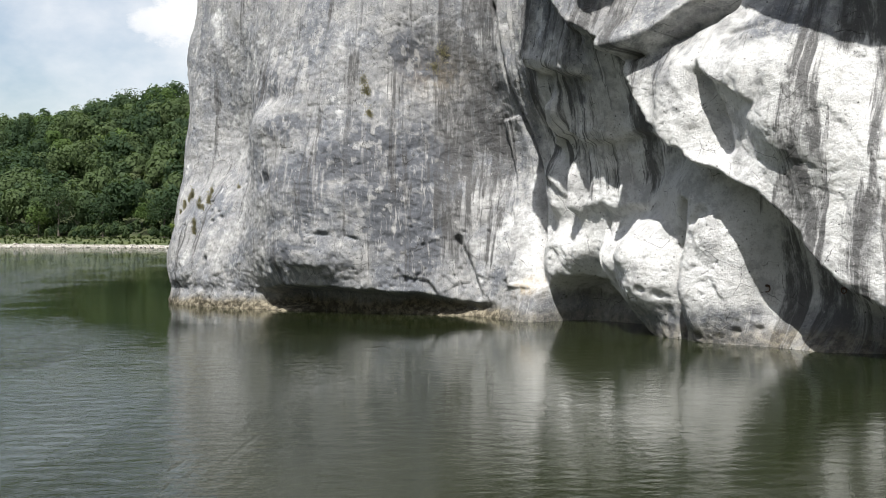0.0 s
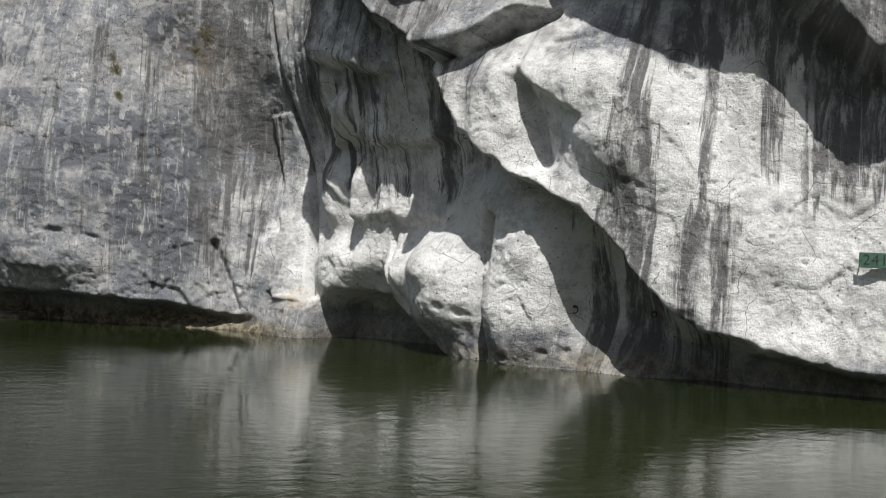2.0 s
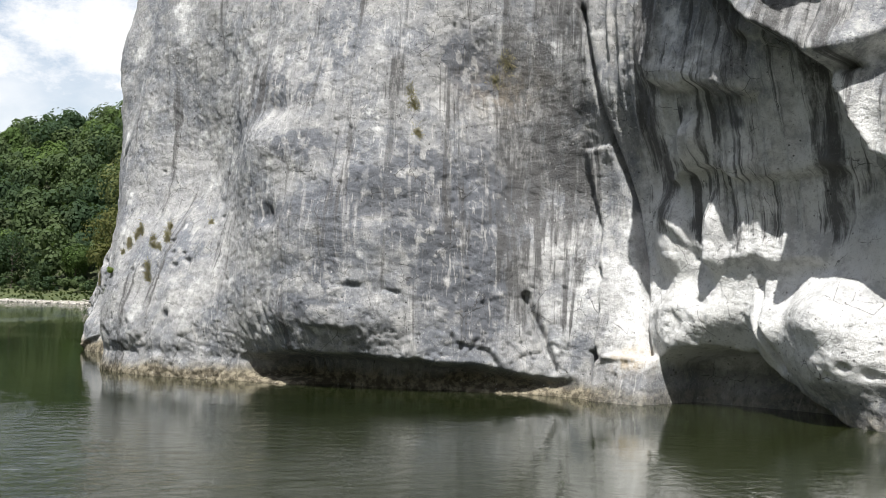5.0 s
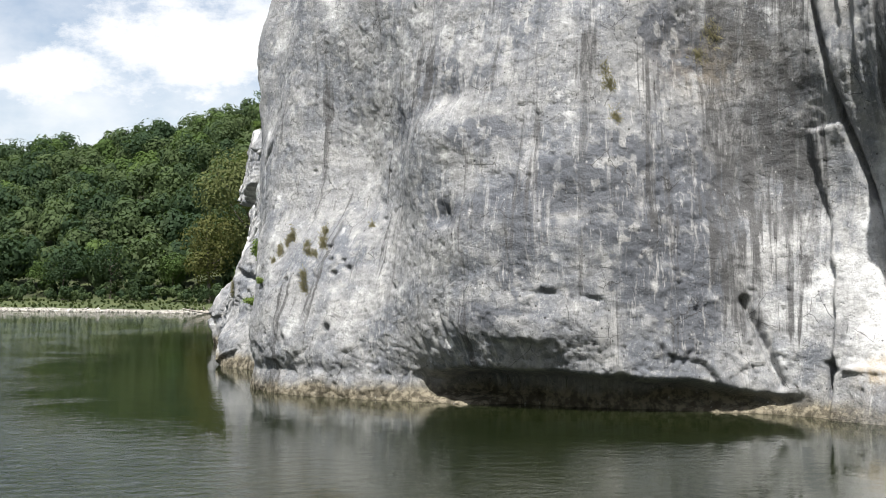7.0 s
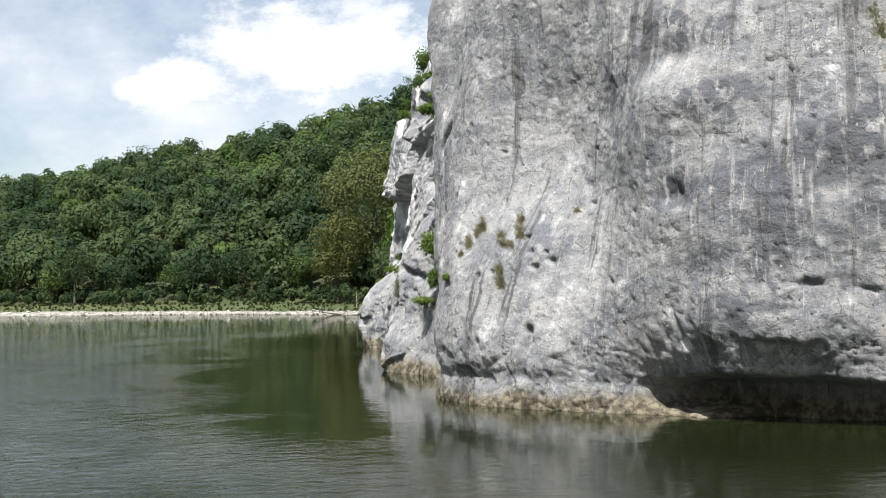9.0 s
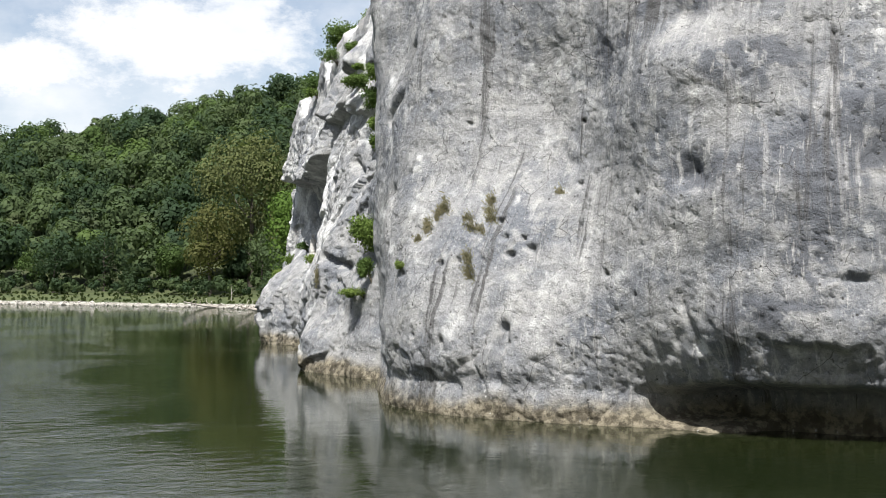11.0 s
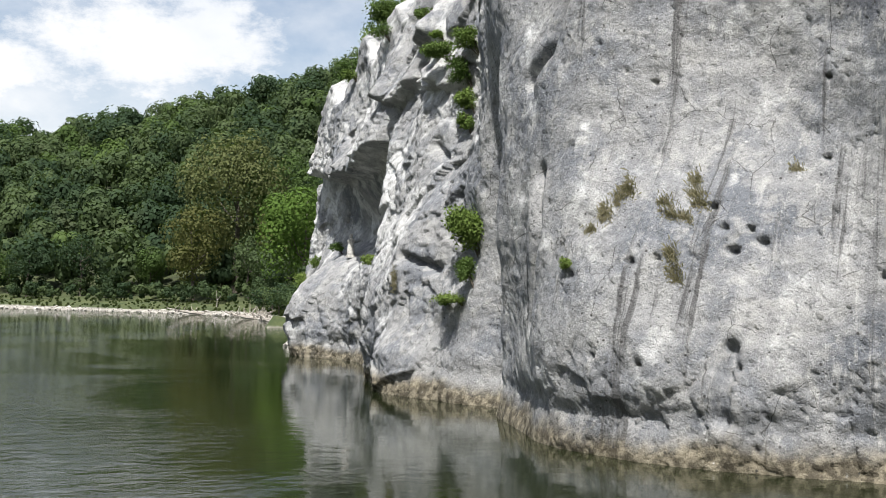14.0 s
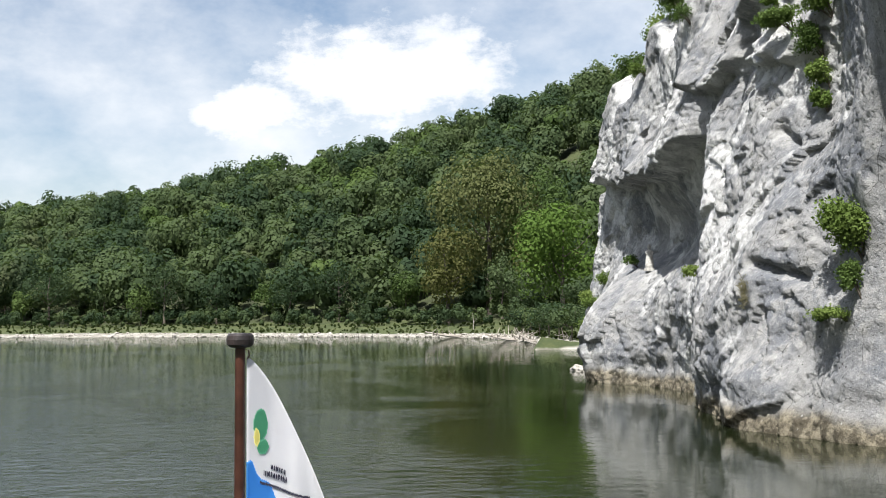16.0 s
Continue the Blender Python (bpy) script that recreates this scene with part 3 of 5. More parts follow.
# settling
face.hump(40.5, 0.5, 2.2, 2.2, -0.18)
face.hump(40.5, 3, 2.2, 2.2, -0.45)
face.hump(40.5, 5.5, 2.2, 2.2, -0.23)
face.hump(40.5, 8, 2.2, 2.2, -0.09)
face.hump(43, 0.5, 2.2, 2.2, -0.08)
face.hump(43, 3, 2.2, 2.2, 0.08)
face.hump(43, 5.5, 2.2, 2.2, 0.11)
face.hump(43, 8, 2.2, 2.2, -0.35)
face.hump(43, 10.5, 2.2, 2.2, -0.28)
face.hump(43, 13.5, 2.2, 2.2, -0.10)
face.hump(45.5, 0.5, 2.2, 2.2, 0.07)
face.hump(45.5, 3, 2.2, 2.2, 0.18)
face.hump(45.5, 5.5, 2.2, 2.2, 0.23)
face.hump(45.5, 8, 2.2, 2.2, 0.27)
face.hump(45.5, 10.5, 2.2, 2.2, 0.42)
face.hump(48, 0.5, 2.2, 2.2, -0.10)
face.hump(48, 3, 2.2, 2.2, -0.53)
face.hump(48, 5.5, 2.2, 2.2, -0.46)
face.hump(48, 8, 2.2, 2.2, -0.62)
face.hump(48, 10.5, 2.2, 2.2, 0.61)
face.hump(48, 13.5, 2.2, 2.2, -0.36)
face.hump(50.5, 0.5, 2.2, 2.2, 0.17)
face.hump(50.5, 3, 2.2, 2.2, -0.33)
face.hump(50.5, 5.5, 2.2, 2.2, 0.94)
face.hump(50.5, 8, 2.2, 2.2, -0.17)
face.hump(50.5, 10.5, 2.2, 2.2, -0.08)
face.hump(50.5, 13.5, 2.2, 2.2, -1.05)
face.hump(53, 0.5, 2.2, 2.2, 0.15)
face.hump(53, 3, 2.2, 2.2, -0.12)
face.hump(53, 5.5, 2.2, 2.2, -0.20)
face.hump(53, 8, 2.2, 2.2, -0.15)
face.hump(53, 10.5, 2.2, 2.2, 0.28)
face.hump(55.5, 0.5, 2.2, 2.2, -0.15)
face.hump(55.5, 3, 2.2, 2.2, -0.40)
face.hump(55.5, 8, 2.2, 2.2, 0.13)
face.hump(55.5, 10.5, 2.2, 2.2, 0.49)
face.hump(55.5, 13.5, 2.2, 2.2, 0.36)
face.hump(58, 3, 2.2, 2.2, -0.73)
face.hump(58, 5.5, 2.2, 2.2, 0.63)
face.hump(58, 8, 2.2, 2.2, 0.41)
face.hump(58, 10.5, 2.2, 2.2, 0.16)
face.hump(58, 13.5, 2.2, 2.2, 0.21)
face.hump(60.5, 0.5, 2.2, 2.2, 0.60)
face.hump(60.5, 3, 2.2, 2.2, -0.36)
face.hump(60.5, 5.5, 2.2, 2.2, -0.42)
face.hump(60.5, 8, 2.2, 2.2, -0.29)
face.hump(60.5, 10.5, 2.2, 2.2, 0.23)
face.hump(60.5, 13.5, 2.2, 2.2, 0.18)
face.hump(63, 0.5, 2.2, 2.2, 0.16)
face.hump(63, 3, 2.2, 2.2, 0.13)
face.hump(63, 5.5, 2.2, 2.2, -0.14)
face.hump(63, 8, 2.2, 2.2, -0.50)
face.hump(63, 10.5, 2.2, 2.2, -0.11)
face.hump(65.5, 3, 2.2, 2.2, 0.11)
face.hump(65.5, 8, 2.2, 2.2, -0.32)
face.hump(65.5, 10.5, 2.2, 2.2, -0.25)
face.hump(68, 5.5, 2.2, 2.2, 0.13)
face.hump(68, 8, 2.2, 2.2, 0.05)
face.hump(68, 13.5, 2.2, 2.2, -0.07)
face.hump(70.5, 3, 2.2, 2.2, -0.21)
face.hump(70.5, 5.5, 2.2, 2.2, -0.13)
face.hump(70.5, 10.5, 2.2, 2.2, -0.12)
face.hump(73, 0.5, 2.2, 2.2, -0.19)
face.hump(73, 5.5, 2.2, 2.2, 0.32)
face.hump(73, 8, 2.2, 2.2, 0.23)
face.hump(73, 10.5, 2.2, 2.2, -0.12)
face.hump(75.5, 0.5, 2.2, 2.2, -0.06)
face.hump(75.5, 3, 2.2, 2.2, 0.53)
face.hump(75.5, 5.5, 2.2, 2.2, 0.15)
face.hump(75.5, 8, 2.2, 2.2, 0.25)
face.hump(75.5, 10.5, 2.2, 2.2, 0.15)
face.hump(78, 0.5, 2.2, 2.2, -0.79)
face.hump(78, 3, 2.2, 2.2, 0.21)
face.hump(78, 5.5, 2.2, 2.2, -0.15)
face.hump(78, 8, 2.2, 2.2, 0.52)
face.hump(78, 10.5, 2.2, 2.2, 0.26)
face.hump(80.5, 0.5, 2.2, 2.2, 0.16)
face.hump(80.5, 3, 2.2, 2.2, -0.14)
face.hump(80.5, 5.5, 2.2, 2.2, -0.48)
face.hump(80.5, 8, 2.2, 2.2, -0.53)
face.hump(80.5, 10.5, 2.2, 2.2, -0.20)
face.hump(83, 0.5, 2.2, 2.2, 0.44)
face.hump(83, 3, 2.2, 2.2, 0.10)
face.hump(83, 5.5, 2.2, 2.2, 0.27)
face.hump(83, 8, 2.2, 2.2, -0.40)
face.hump(83, 10.5, 2.2, 2.2, -0.18)
face.hump(83, 13.5, 2.2, 2.2, -0.07)
face.hump(85.5, 0.5, 2.2, 2.2, 0.13)
face.hump(85.5, 3, 2.2, 2.2, 0.34)
face.hump(85.5, 8, 2.2, 2.2, -0.18)
face.hump(88, 0.5, 2.2, 2.2, 0.08)
face.hump(88, 5.5, 2.2, 2.2, 0.12)
face.hump(88, 8, 2.2, 2.2, 0.07)
face.hump(88, 10.5, 2.2, 2.2, 0.20)
face.hump(88, 13.5, 2.2, 2.2, 0.06)
face.hump(90.5, 0.5, 2.2, 2.2, -0.23)
face.hump(90.5, 3, 2.2, 2.2, -0.32)
face.hump(90.5, 5.5, 2.2, 2.2, -0.13)
face.hump(90.5, 10.5, 2.2, 2.2, 0.20)
face.hump(93, 0.5, 2.2, 2.2, -0.05)
face.hump(93, 5.5, 2.2, 2.2, 0.05)
face.hump(95.5, 3, 2.2, 2.2, 0.11)
face.hump(95.5, 5.5, 2.2, 2.2, 0.32)
face.hump(95.5, 8, 2.2, 2.2, 0.08)
face.hump(98, 0.5, 2.2, 2.2, 0.31)
face.hump(98, 3, 2.2, 2.2, -0.23)
face.hump(98, 5.5, 2.2, 2.2, -0.10)
face.hump(100.5, 0.5, 2.2, 2.2, 0.34)
face.hump(100.5, 3, 2.2, 2.2, -0.37)
face.hump(100.5, 8, 2.2, 2.2, -0.06)
face.hump(100.5, 10.5, 2.2, 2.2, -0.31)
face.hump(103, 0.5, 2.2, 2.2, 0.11)
face.hump(103, 5.5, 2.2, 2.2, 0.40)
face.hump(103, 8, 2.2, 2.2, -0.12)
face.hump(103, 10.5, 2.2, 2.2, -0.64)
face.hump(105.5, 3, 2.2, 2.2, -0.14)
face.hump(105.5, 8, 2.2, 2.2, 0.12)
face.hump(105.5, 10.5, 2.2, 2.2, 0.32)
face.hump(108, 0.5, 2.2, 2.2, 0.30)
face.hump(108, 3, 2.2, 2.2, 0.17)
face.hump(108, 5.5, 2.2, 2.2, -0.12)
face.hump(108, 8, 2.2, 2.2, 0.07)
face.hump(108, 10.5, 2.2, 2.2, 0.31)
face.hump(110.5, 0.5, 2.2, 2.2, 0.23)
face.hump(110.5, 3, 2.2, 2.2, 0.14)
face.hump(110.5, 5.5, 2.2, 2.2, -0.15)
face.hump(110.5, 8, 2.2, 2.2, -0.09)
face.hump(118, 3, 2.2, 2.2, -0.09)
face.hump(118, 8, 2.2, 2.2, 0.11)
face.hump(118, 10.5, 2.2, 2.2, 0.33)
face.hump(120.5, 0.5, 2.2, 2.2, -0.06)
face.hump(120.5, 3, 2.2, 2.2, -0.19)
face.hump(120.5, 5.5, 2.2, 2.2, -0.05)
face.hump(120.5, 8, 2.2, 2.2, 0.07)
face.hump(120.5, 10.5, 2.2, 2.2, 0.22)
face.hump(123, 3, 2.2, 2.2, -0.50)
face.hump(123, 5.5, 2.2, 2.2, -0.31)
face.hump(123, 10.5, 2.2, 2.2, -0.07)
face.hump(123, 13.5, 2.2, 2.2, -0.51)
face.hump(125.5, 0.5, 2.2, 2.2, 0.71)
face.hump(125.5, 3, 2.2, 2.2, -0.27)
face.hump(125.5, 5.5, 2.2, 2.2, -0.14)
face.hump(125.5, 8, 2.2, 2.2, 0.49)
face.hump(125.5, 10.5, 2.2, 2.2, 0.61)
face.hump(125.5, 13.5, 2.2, 2.2, -0.56)
face.hump(128, 0.5, 2.2, 2.2, 0.97)
face.hump(128, 3, 2.2, 2.2, 0.19)
face.hump(128, 5.5, 2.2, 2.2, 0.12)
face.hump(128, 8, 2.2, 2.2, 0.16)
face.hump(128, 10.5, 2.2, 2.2, 0.18)
face.hump(128, 13.5, 2.2, 2.2, -0.06)
face.hump(130.5, 0.5, 2.2, 2.2, 0.13)
face.hump(130.5, 5.5, 2.2, 2.2, -0.06)
face.hump(130.5, 8, 2.2, 2.2, -0.47)
face.hump(130.5, 10.5, 2.2, 2.2, -0.25)
face.hump(130.5, 13.5, 2.2, 2.2, 0.08)
face.hump(133, 8, 2.2, 2.2, -0.27)
face.hump(133, 10.5, 2.2, 2.2, -0.20)
face.hump(135.5, 8, 2.2, 2.2, -0.10)
face.hump(135.5, 10.5, 2.2, 2.2, -0.09)
face.hump(40, 2, 6, 5, -0.84)
face.hump(40, 8, 6, 5, -0.65)
face.hump(40, 14, 6, 5, -0.27)
face.hump(46, 2, 6, 5, -0.51)
face.hump(46, 8, 6, 5, -0.42)
face.hump(46, 14, 6, 5, -0.88)
face.hump(52, 2, 6, 5, -0.40)
face.hump(52, 8, 6, 5, 0.20)
face.hump(52, 14, 6, 5, -0.62)
face.hump(58, 2, 6, 5, -0.48)
face.hump(58, 8, 6, 5, 0.58)
face.hump(58, 14, 6, 5, 1.26)
face.hump(64, 2, 6, 5, 0.13)
face.hump(64, 8, 6, 5, -1.12)
face.hump(64, 14, 6, 5, 0.11)
face.hump(70, 8, 6, 5, 0.06)
face.hump(70, 14, 6, 5, -0.15)
face.hump(76, 2, 6, 5, -0.24)
face.hump(76, 8, 6, 5, 0.82)
face.hump(76, 14, 6, 5, 0.21)
face.hump(82, 2, 6, 5, 0.36)
face.hump(82, 8, 6, 5, -0.76)
face.hump(82, 14, 6, 5, -0.21)
face.hump(88, 2, 6, 5, 0.43)
face.hump(88, 8, 6, 5, 0.13)
face.hump(88, 14, 6, 5, 0.23)
face.hump(94, 2, 6, 5, 0.06)
face.hump(94, 8, 6, 5, 0.32)
face.hump(94, 14, 6, 5, 0.10)
face.hump(100, 2, 6, 5, 0.44)
face.hump(100, 8, 6, 5, -0.44)
face.hump(100, 14, 6, 5, -0.49)
face.hump(106, 2, 6, 5, 0.70)
face.hump(106, 8, 6, 5, 0.11)
face.hump(106, 14, 6, 5, -0.08)
face.hump(112, 2, 6, 5, 0.49)
face.hump(112, 8, 6, 5, 0.19)
face.hump(112, 14, 6, 5, 0.11)
face.hump(118, 2, 6, 5, -0.42)
face.hump(118, 8, 6, 5, 0.36)
face.hump(118, 14, 6, 5, 0.05)
face.hump(124, 2, 6, 5, 0.55)
face.hump(124, 8, 6, 5, 0.37)
face.hump(124, 14, 6, 5, -0.37)
face.hump(130, 2, 6, 5, 1.45)
face.hump(130, 8, 6, 5, -0.47)
face.hump(130, 14, 6, 5, 0.11)
face.hump(136, 2, 6, 5, 0.14)
face.hump(136, 8, 6, 5, -0.79)
face.hump(136, 14, 6, 5, -0.13)
pillar = ramp(fs, 97.5, 101)
calm = 1 - 0.65 * ramp(fs, 86, 88) * (1 - ramp(fs, 94, 97))
# grain of the rock: soft swells, broken blocks, bedding, pits, ribs
place = np.stack([np.interp(fs, line_s, line_p[:, 0]), np.interp(fs, line_s, line_p[:, 1]), fz], -1)
rough_zone = 0.8 + 0.2 * ramp(fs, 60, 66)
face.d += 0.14 * fractal(place * 0.32, 2, 0.5, 2) + rough_zone * 0.055 * fractal(place * 1.1, 3, 0.55, 6)
bent = place + 0.12 * np.stack([fractal(place * 0.7, 2, 0.5, 9), fractal(place * 0.7, 2, 0.5, 10), fractal(place * 0.7, 2, 0.5, 11)], -1)
sculpted = (0.10 + 0.28 * ramp(fractal(place * 0.4, 3, 0.5, 61), -0.2, 0.4)) * (1 - ramp(fs, 60, 62))
broken = calm * np.clip(0.85 * pillar + ramp(fz, 3.4, 1.4) * grey * 0.9 + 0.12 * grey + 0.15 * (1 - ramp(fs, 39, 41)) + sculpted + 0.12, 0, 1)
one, two, mark, tilt = cells(bent * np.array([0.70, 0.70, 0.55]), 3)
face.d += broken * ((1 + 0.9 * pillar) * (0.05 * mark + 0.09 * tilt) - (0.02 + 0.08 * ramp(fs, 60, 64)) * (1 - ramp(two - one, 0.0, 0.05)) * (mark > 0.2))
one, two, mark, tilt = cells(bent * np.array([1.9, 1.9, 2.1]), 23)
face.d += calm * (0.25 + 0.75 * broken) * (0.018 * mark + 0.042 * tilt) * (1 + 0.8 * pillar) - broken * 0.035 * (1 - ramp(two - one, 0.0, 0.07))
one, two, mark, tilt = cells(bent * np.array([4.3, 4.3, 4.9]), 33)
face.d += (0.45 + 0.55 * broken) * (0.008 * mark + 0.028 * tilt)
one, two, mark, tilt = cells(place * 2.6 + 5, 8)
pitted = calm * ramp(fractal(place * 0.35, 3, 0.5, 14), -0.2, 0.4) * rough_zone
face.d -= 0.13 * pitted * (1 - ramp(one, 0.10, 0.26)) * (mark > 0.25)
one, two, mark, tilt = cells(place * np.array([4.6, 4.6, 5.4]) + 9, 68)
face.d -= 0.085 * rough_zone * (1 - ramp(one, 0.12, 0.30)) * (mark > 0.0)
ridge = 1 - np.abs(fractal(place * np.array([2.4, 2.4, 2.0]), 4, 0.7, 21))
face.d += 0.022 * rough_zone * calm * ridge
drape = (1 - ramp(fs, 61.5, 63)) * ramp(fs, 47, 52)
flute = value_noise(np.stack([fs * 2.6, fz * 0.25, 0 * fs], -1), 40)
face.d += (0.012 + 0.05 * drape * ramp(fz, 4.5, 6.5)) * flute

normal = np.stack([np.interp(fs, line_s, line_n[:, 0]), np.interp(fs, line_s, line_n[:, 1])], -1)
length = np.linalg.norm(normal, axis=-1, keepdims=True)
rock_xyz = place.copy()
rock_xyz[..., :2] += normal / length * face.d[..., None]
rock_xyz[..., 2] = np.where(fs > 138, np.minimum(fz, crown + 1.5), fz)

wobble = fractal(place * 0.5, 4, 0.55, 50)
white = ramp(fs, 63.5, 60.5)
crust_shade = np.clip(0.85 - 0.70 * white + 0.32 * white * ramp(fz + wobble, 8.5, 12) - 0.27 * ramp(fs, 98, 104) + 0.25 * wobble, 0, 1)
crust_shade = np.clip(crust_shade - 0.14 * ramp(np.abs(fs - 64), 3.5, 1.0) + 0.35 * np.exp(-(((fs - 54) / 4) ** 2 + ((fz - 13.5) / 1.6) ** 2)), 0, 1)
crust_shade = np.clip(crust_shade - 0.17 * ramp(fs, 77, 81) * (1 - ramp(fs, 92, 96)), 0, 1)
crust_shade = np.clip(crust_shade + 0.12 * ramp(np.abs(fs - 61.6), 2.0, 0.8) * ramp(fz, 4.5, 6) , 0, 1)
crust_shade = np.clip(crust_shade + 0.3 * np.exp(-(((fs - 46.5) / 2) ** 2 + ((fz - 10.8) / 1.2) ** 2)) + 0.5 * ramp(fz + 0.4 * wobble, 2.0, 0.9) * white, 0, 1)
wet = np.clip(1 - ramp(fz + 0.25 * wobble, 0.35, 0.95), 0, 1) * (1 - 0.45 * white)
recess = ramp(fs, 49, 52) * ramp(fs, 62, 60.5) * ramp(fz + 0.6 * wobble, 5.2, 6.6)
under = ramp(fs, 49, 47) * ramp(fs, 40, 43) * ramp(fz, 6.5, 5.0)
stripes = np.exp(-((fs - 44.6) / 0.8) ** 2) + np.exp(-((fs - 42.6) / 0.3) ** 2) + np.exp(-((fs - 40.4) / 0.5) ** 2) + 0.9 * ramp(fs, 39.6, 38.6)
# below s 45 above z 10: black streaks plus overhang shade put into colour
streak_shade = np.clip(0.10 * white + 0.50 * recess + 0.7 * under + 1.1 * stripes * ramp(fz, 4.5, 7.5) + 0.55 * ramp(np.abs(fs - 63.5 + 2.5 * wobble), 5.0, 1.5) * ramp(fz, 1.8, 3.0) + 0.30 * grey + 0.06 * ramp(fs, 98, 103) + 0.9 * ramp(fs, 45, 42.5) * ramp(fz + 0.5 * wobble, 9.8, 11.2) + 0.15 * wobble - 0.3 * white * ramp(fz, 5.2, 4.2) * (1 - under), 0, 1)
scar = fractal(place * 2.6, 4, 0.6, 91)
for s, z, w, h in ((71.8, 3.5, 0.6, 0.35), (73.9, 2.3, 0.6, 0.28), (70.7, 3.1, 0.25, 0.7), (72.3, 5.3, 0.7, 0.35), (72.0, 10.4, 0.6, 0.8), (69.4, 10.8, 0.3, 1.6), (87.4, 7.9, 0.22, 0.45), (82.9, 6.5, 0.5, 0.3), (81.7, 6.6, 0.3, 0.25), (81.2, 5.6, 0.35, 0.3),
                   (76.2, 2.5, 0.25, 0.8), (69.2, 2.2, 0.3, 0.9), (75.5, 8.2, 0.7, 0.4), (74.0, 5.2, 0.5, 0.4), (66.3, 3.0, 0.5, 1.6), (88.0, 4.6, 0.4, 0.9)):
    crust_shade = np.clip(crust_shade - 0.5 * np.exp(-((fs - s) / w) ** 2 - ((fz - z) / h) ** 2) * ramp(scar, -0.5, 0.6), 0, 1)
for s, z, w, h in ((72.3, 7.8, 0.8, 0.9), (76.5, 6.8, 1.1, 0.7), (73.6, 7.2, 0.9, 0.5), (73.0, 6.2, 0.5, 0.8), (76.8, 12.0, 1.3, 0.9), (68.4, 13.2, 1.4, 1.1), (67.2, 12.3, 0.9, 0.6), (79.6, 10.6, 1.0, 0.8),
                   (69.6, 5.6, 1.6, 2.2), (67.6, 7.2, 1.2, 2.4), (70.4, 8.6, 1.0, 1.6), (75.0, 9.6, 1.2, 0.7), (73.6, 4.6, 0.5, 1.0), (67.4, 3.6, 1.0, 1.4), (74.6, 3.2, 0.9, 0.5)):
    crust_shade = np.clip(crust_shade + 0.95 * np.exp(-((fs - s) / (1.25 * w)) ** 2 - ((fz - z) / h) ** 2) * ramp(scar, -0.9, 0.3), 0, 1.7)
crust_shade = np.clip(crust_shade - 0.35 * np.exp(-((fs - 114) / 5) ** 2 - ((fz - 7.8) / 2.2) ** 2), 0, 1.7)
# upper white wall darkened: its shade is put into the colour
crust_shade = np.clip(crust_shade + 0.55 * white * ramp(fz + 0.6 * wobble, 12.8, 15.5) + 0.7 * white * ramp(fz, 15, 19), 0, 1.7)
smear = 0.75 - 0.45 * ramp(fs, 79, 84) + 0.4 * np.exp(-((fs - 114) / 5) ** 2 - ((fz - 8) / 2.5) ** 2)
ochre = 0.7 * np.exp(-(((fs - 61.4) / 0.7) ** 2 + ((fz - 1.6) / 0.5) ** 2)) + 0.22 * np.exp(-(((fs - 67) / 1.5) ** 2 + ((fz - 12) / 1) ** 2))
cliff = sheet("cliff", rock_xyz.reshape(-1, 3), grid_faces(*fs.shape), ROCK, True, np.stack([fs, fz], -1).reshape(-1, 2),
              (("crust_shade", crust_shade), ("wet", wet), ("streak_shade", streak_shade), ("ochre", ochre), ("smear", smear)))
tagged(cliff, "weathered grey and white limestone cliff rising straight from the river", "cliff", kind="structure")


def rock_at(s, z, out=0.0):
    """A place on the face, or out metres in front of it."""
    j, i = np.argmin(np.abs(rock_s - s)), np.argmin(np.abs(rock_z - z))
    n = normal[i, j] / np.linalg.norm(normal[i, j])
    return Vector((*(rock_xyz[i, j, :2] + n * out), rock_xyz[i, j, 2])), Vector((n[0], n[1], 0))


# ---- water, ground and hill ----
SHORE = [(400, 60), (60, 112), (30, 118), (20, 135), (18.5, 165), (15, 188), (5, 203), (-15, 220), (-40, 234), (-80, 252), (-150, 275), (-320, 300), (-900, 330)]
shore_s, shore_p = spline(SHORE, 2.0)


def beyond(xy, line):
    """Distance behind a line (negative on the river's side)."""
    best, side = np.full(len(xy), 1e9), np.ones(len(xy))
    for a, b in zip(line[:-1], line[1:]):
        v = b - a
        t = np.clip(((xy - a) @ v) / (v @ v), 0, 1)
        r = xy - (a + t[:, None] * v)
        d = np.hypot(r[:, 0], r[:, 1])
        left = np.sign(v[0] * r[:, 1] - v[1] * r[:, 0])
        side, best = np.where(d < best, -left, side), np.minimum(d, best)
    return best * side


def inland(xy):
    """Distance behind the waterline of the far bank."""
    return beyond(xy, shore_p[::2])


def ground_height(xy):
    d = inland(xy)
    n = fractal(np.c_[xy * 0.02, 0 * d], 4, 0.5, 77)
    bank = np.clip(d, -12, 0) * 0.30 + 0.6 * ramp(d, 0, 4) + 1.4 * ramp(d, 3, 14)
    top = 48 + np.where(xy[:, 0] < 0, 0.13, 0.25) * np.clip(xy[:, 0], -170, 170)
    rise = np.clip((d - 18) / 125, 0, 1)
    hill = top * (0.62 * rise + 0.38 * rise * rise * (3 - 2 * rise)) - 8 * ramp(d, 150, 600)
    return bank + hill + n * (0.25 + 3.0 * ramp(d, 40, 110))


gx = np.concatenate([np.arange(-2600, -260, 60), np.arange(-260, 140, 3), np.arange(140, 2600, 60)])
gy = np.concatenate([np.arange(-2600, -150, 60), np.arange(-150, 420, 3), np.arange(420, 4000, 70)])
mx, my = np.meshgrid(gx, gy)
gxy = np.stack([mx.ravel(), my.ravel()], 1)
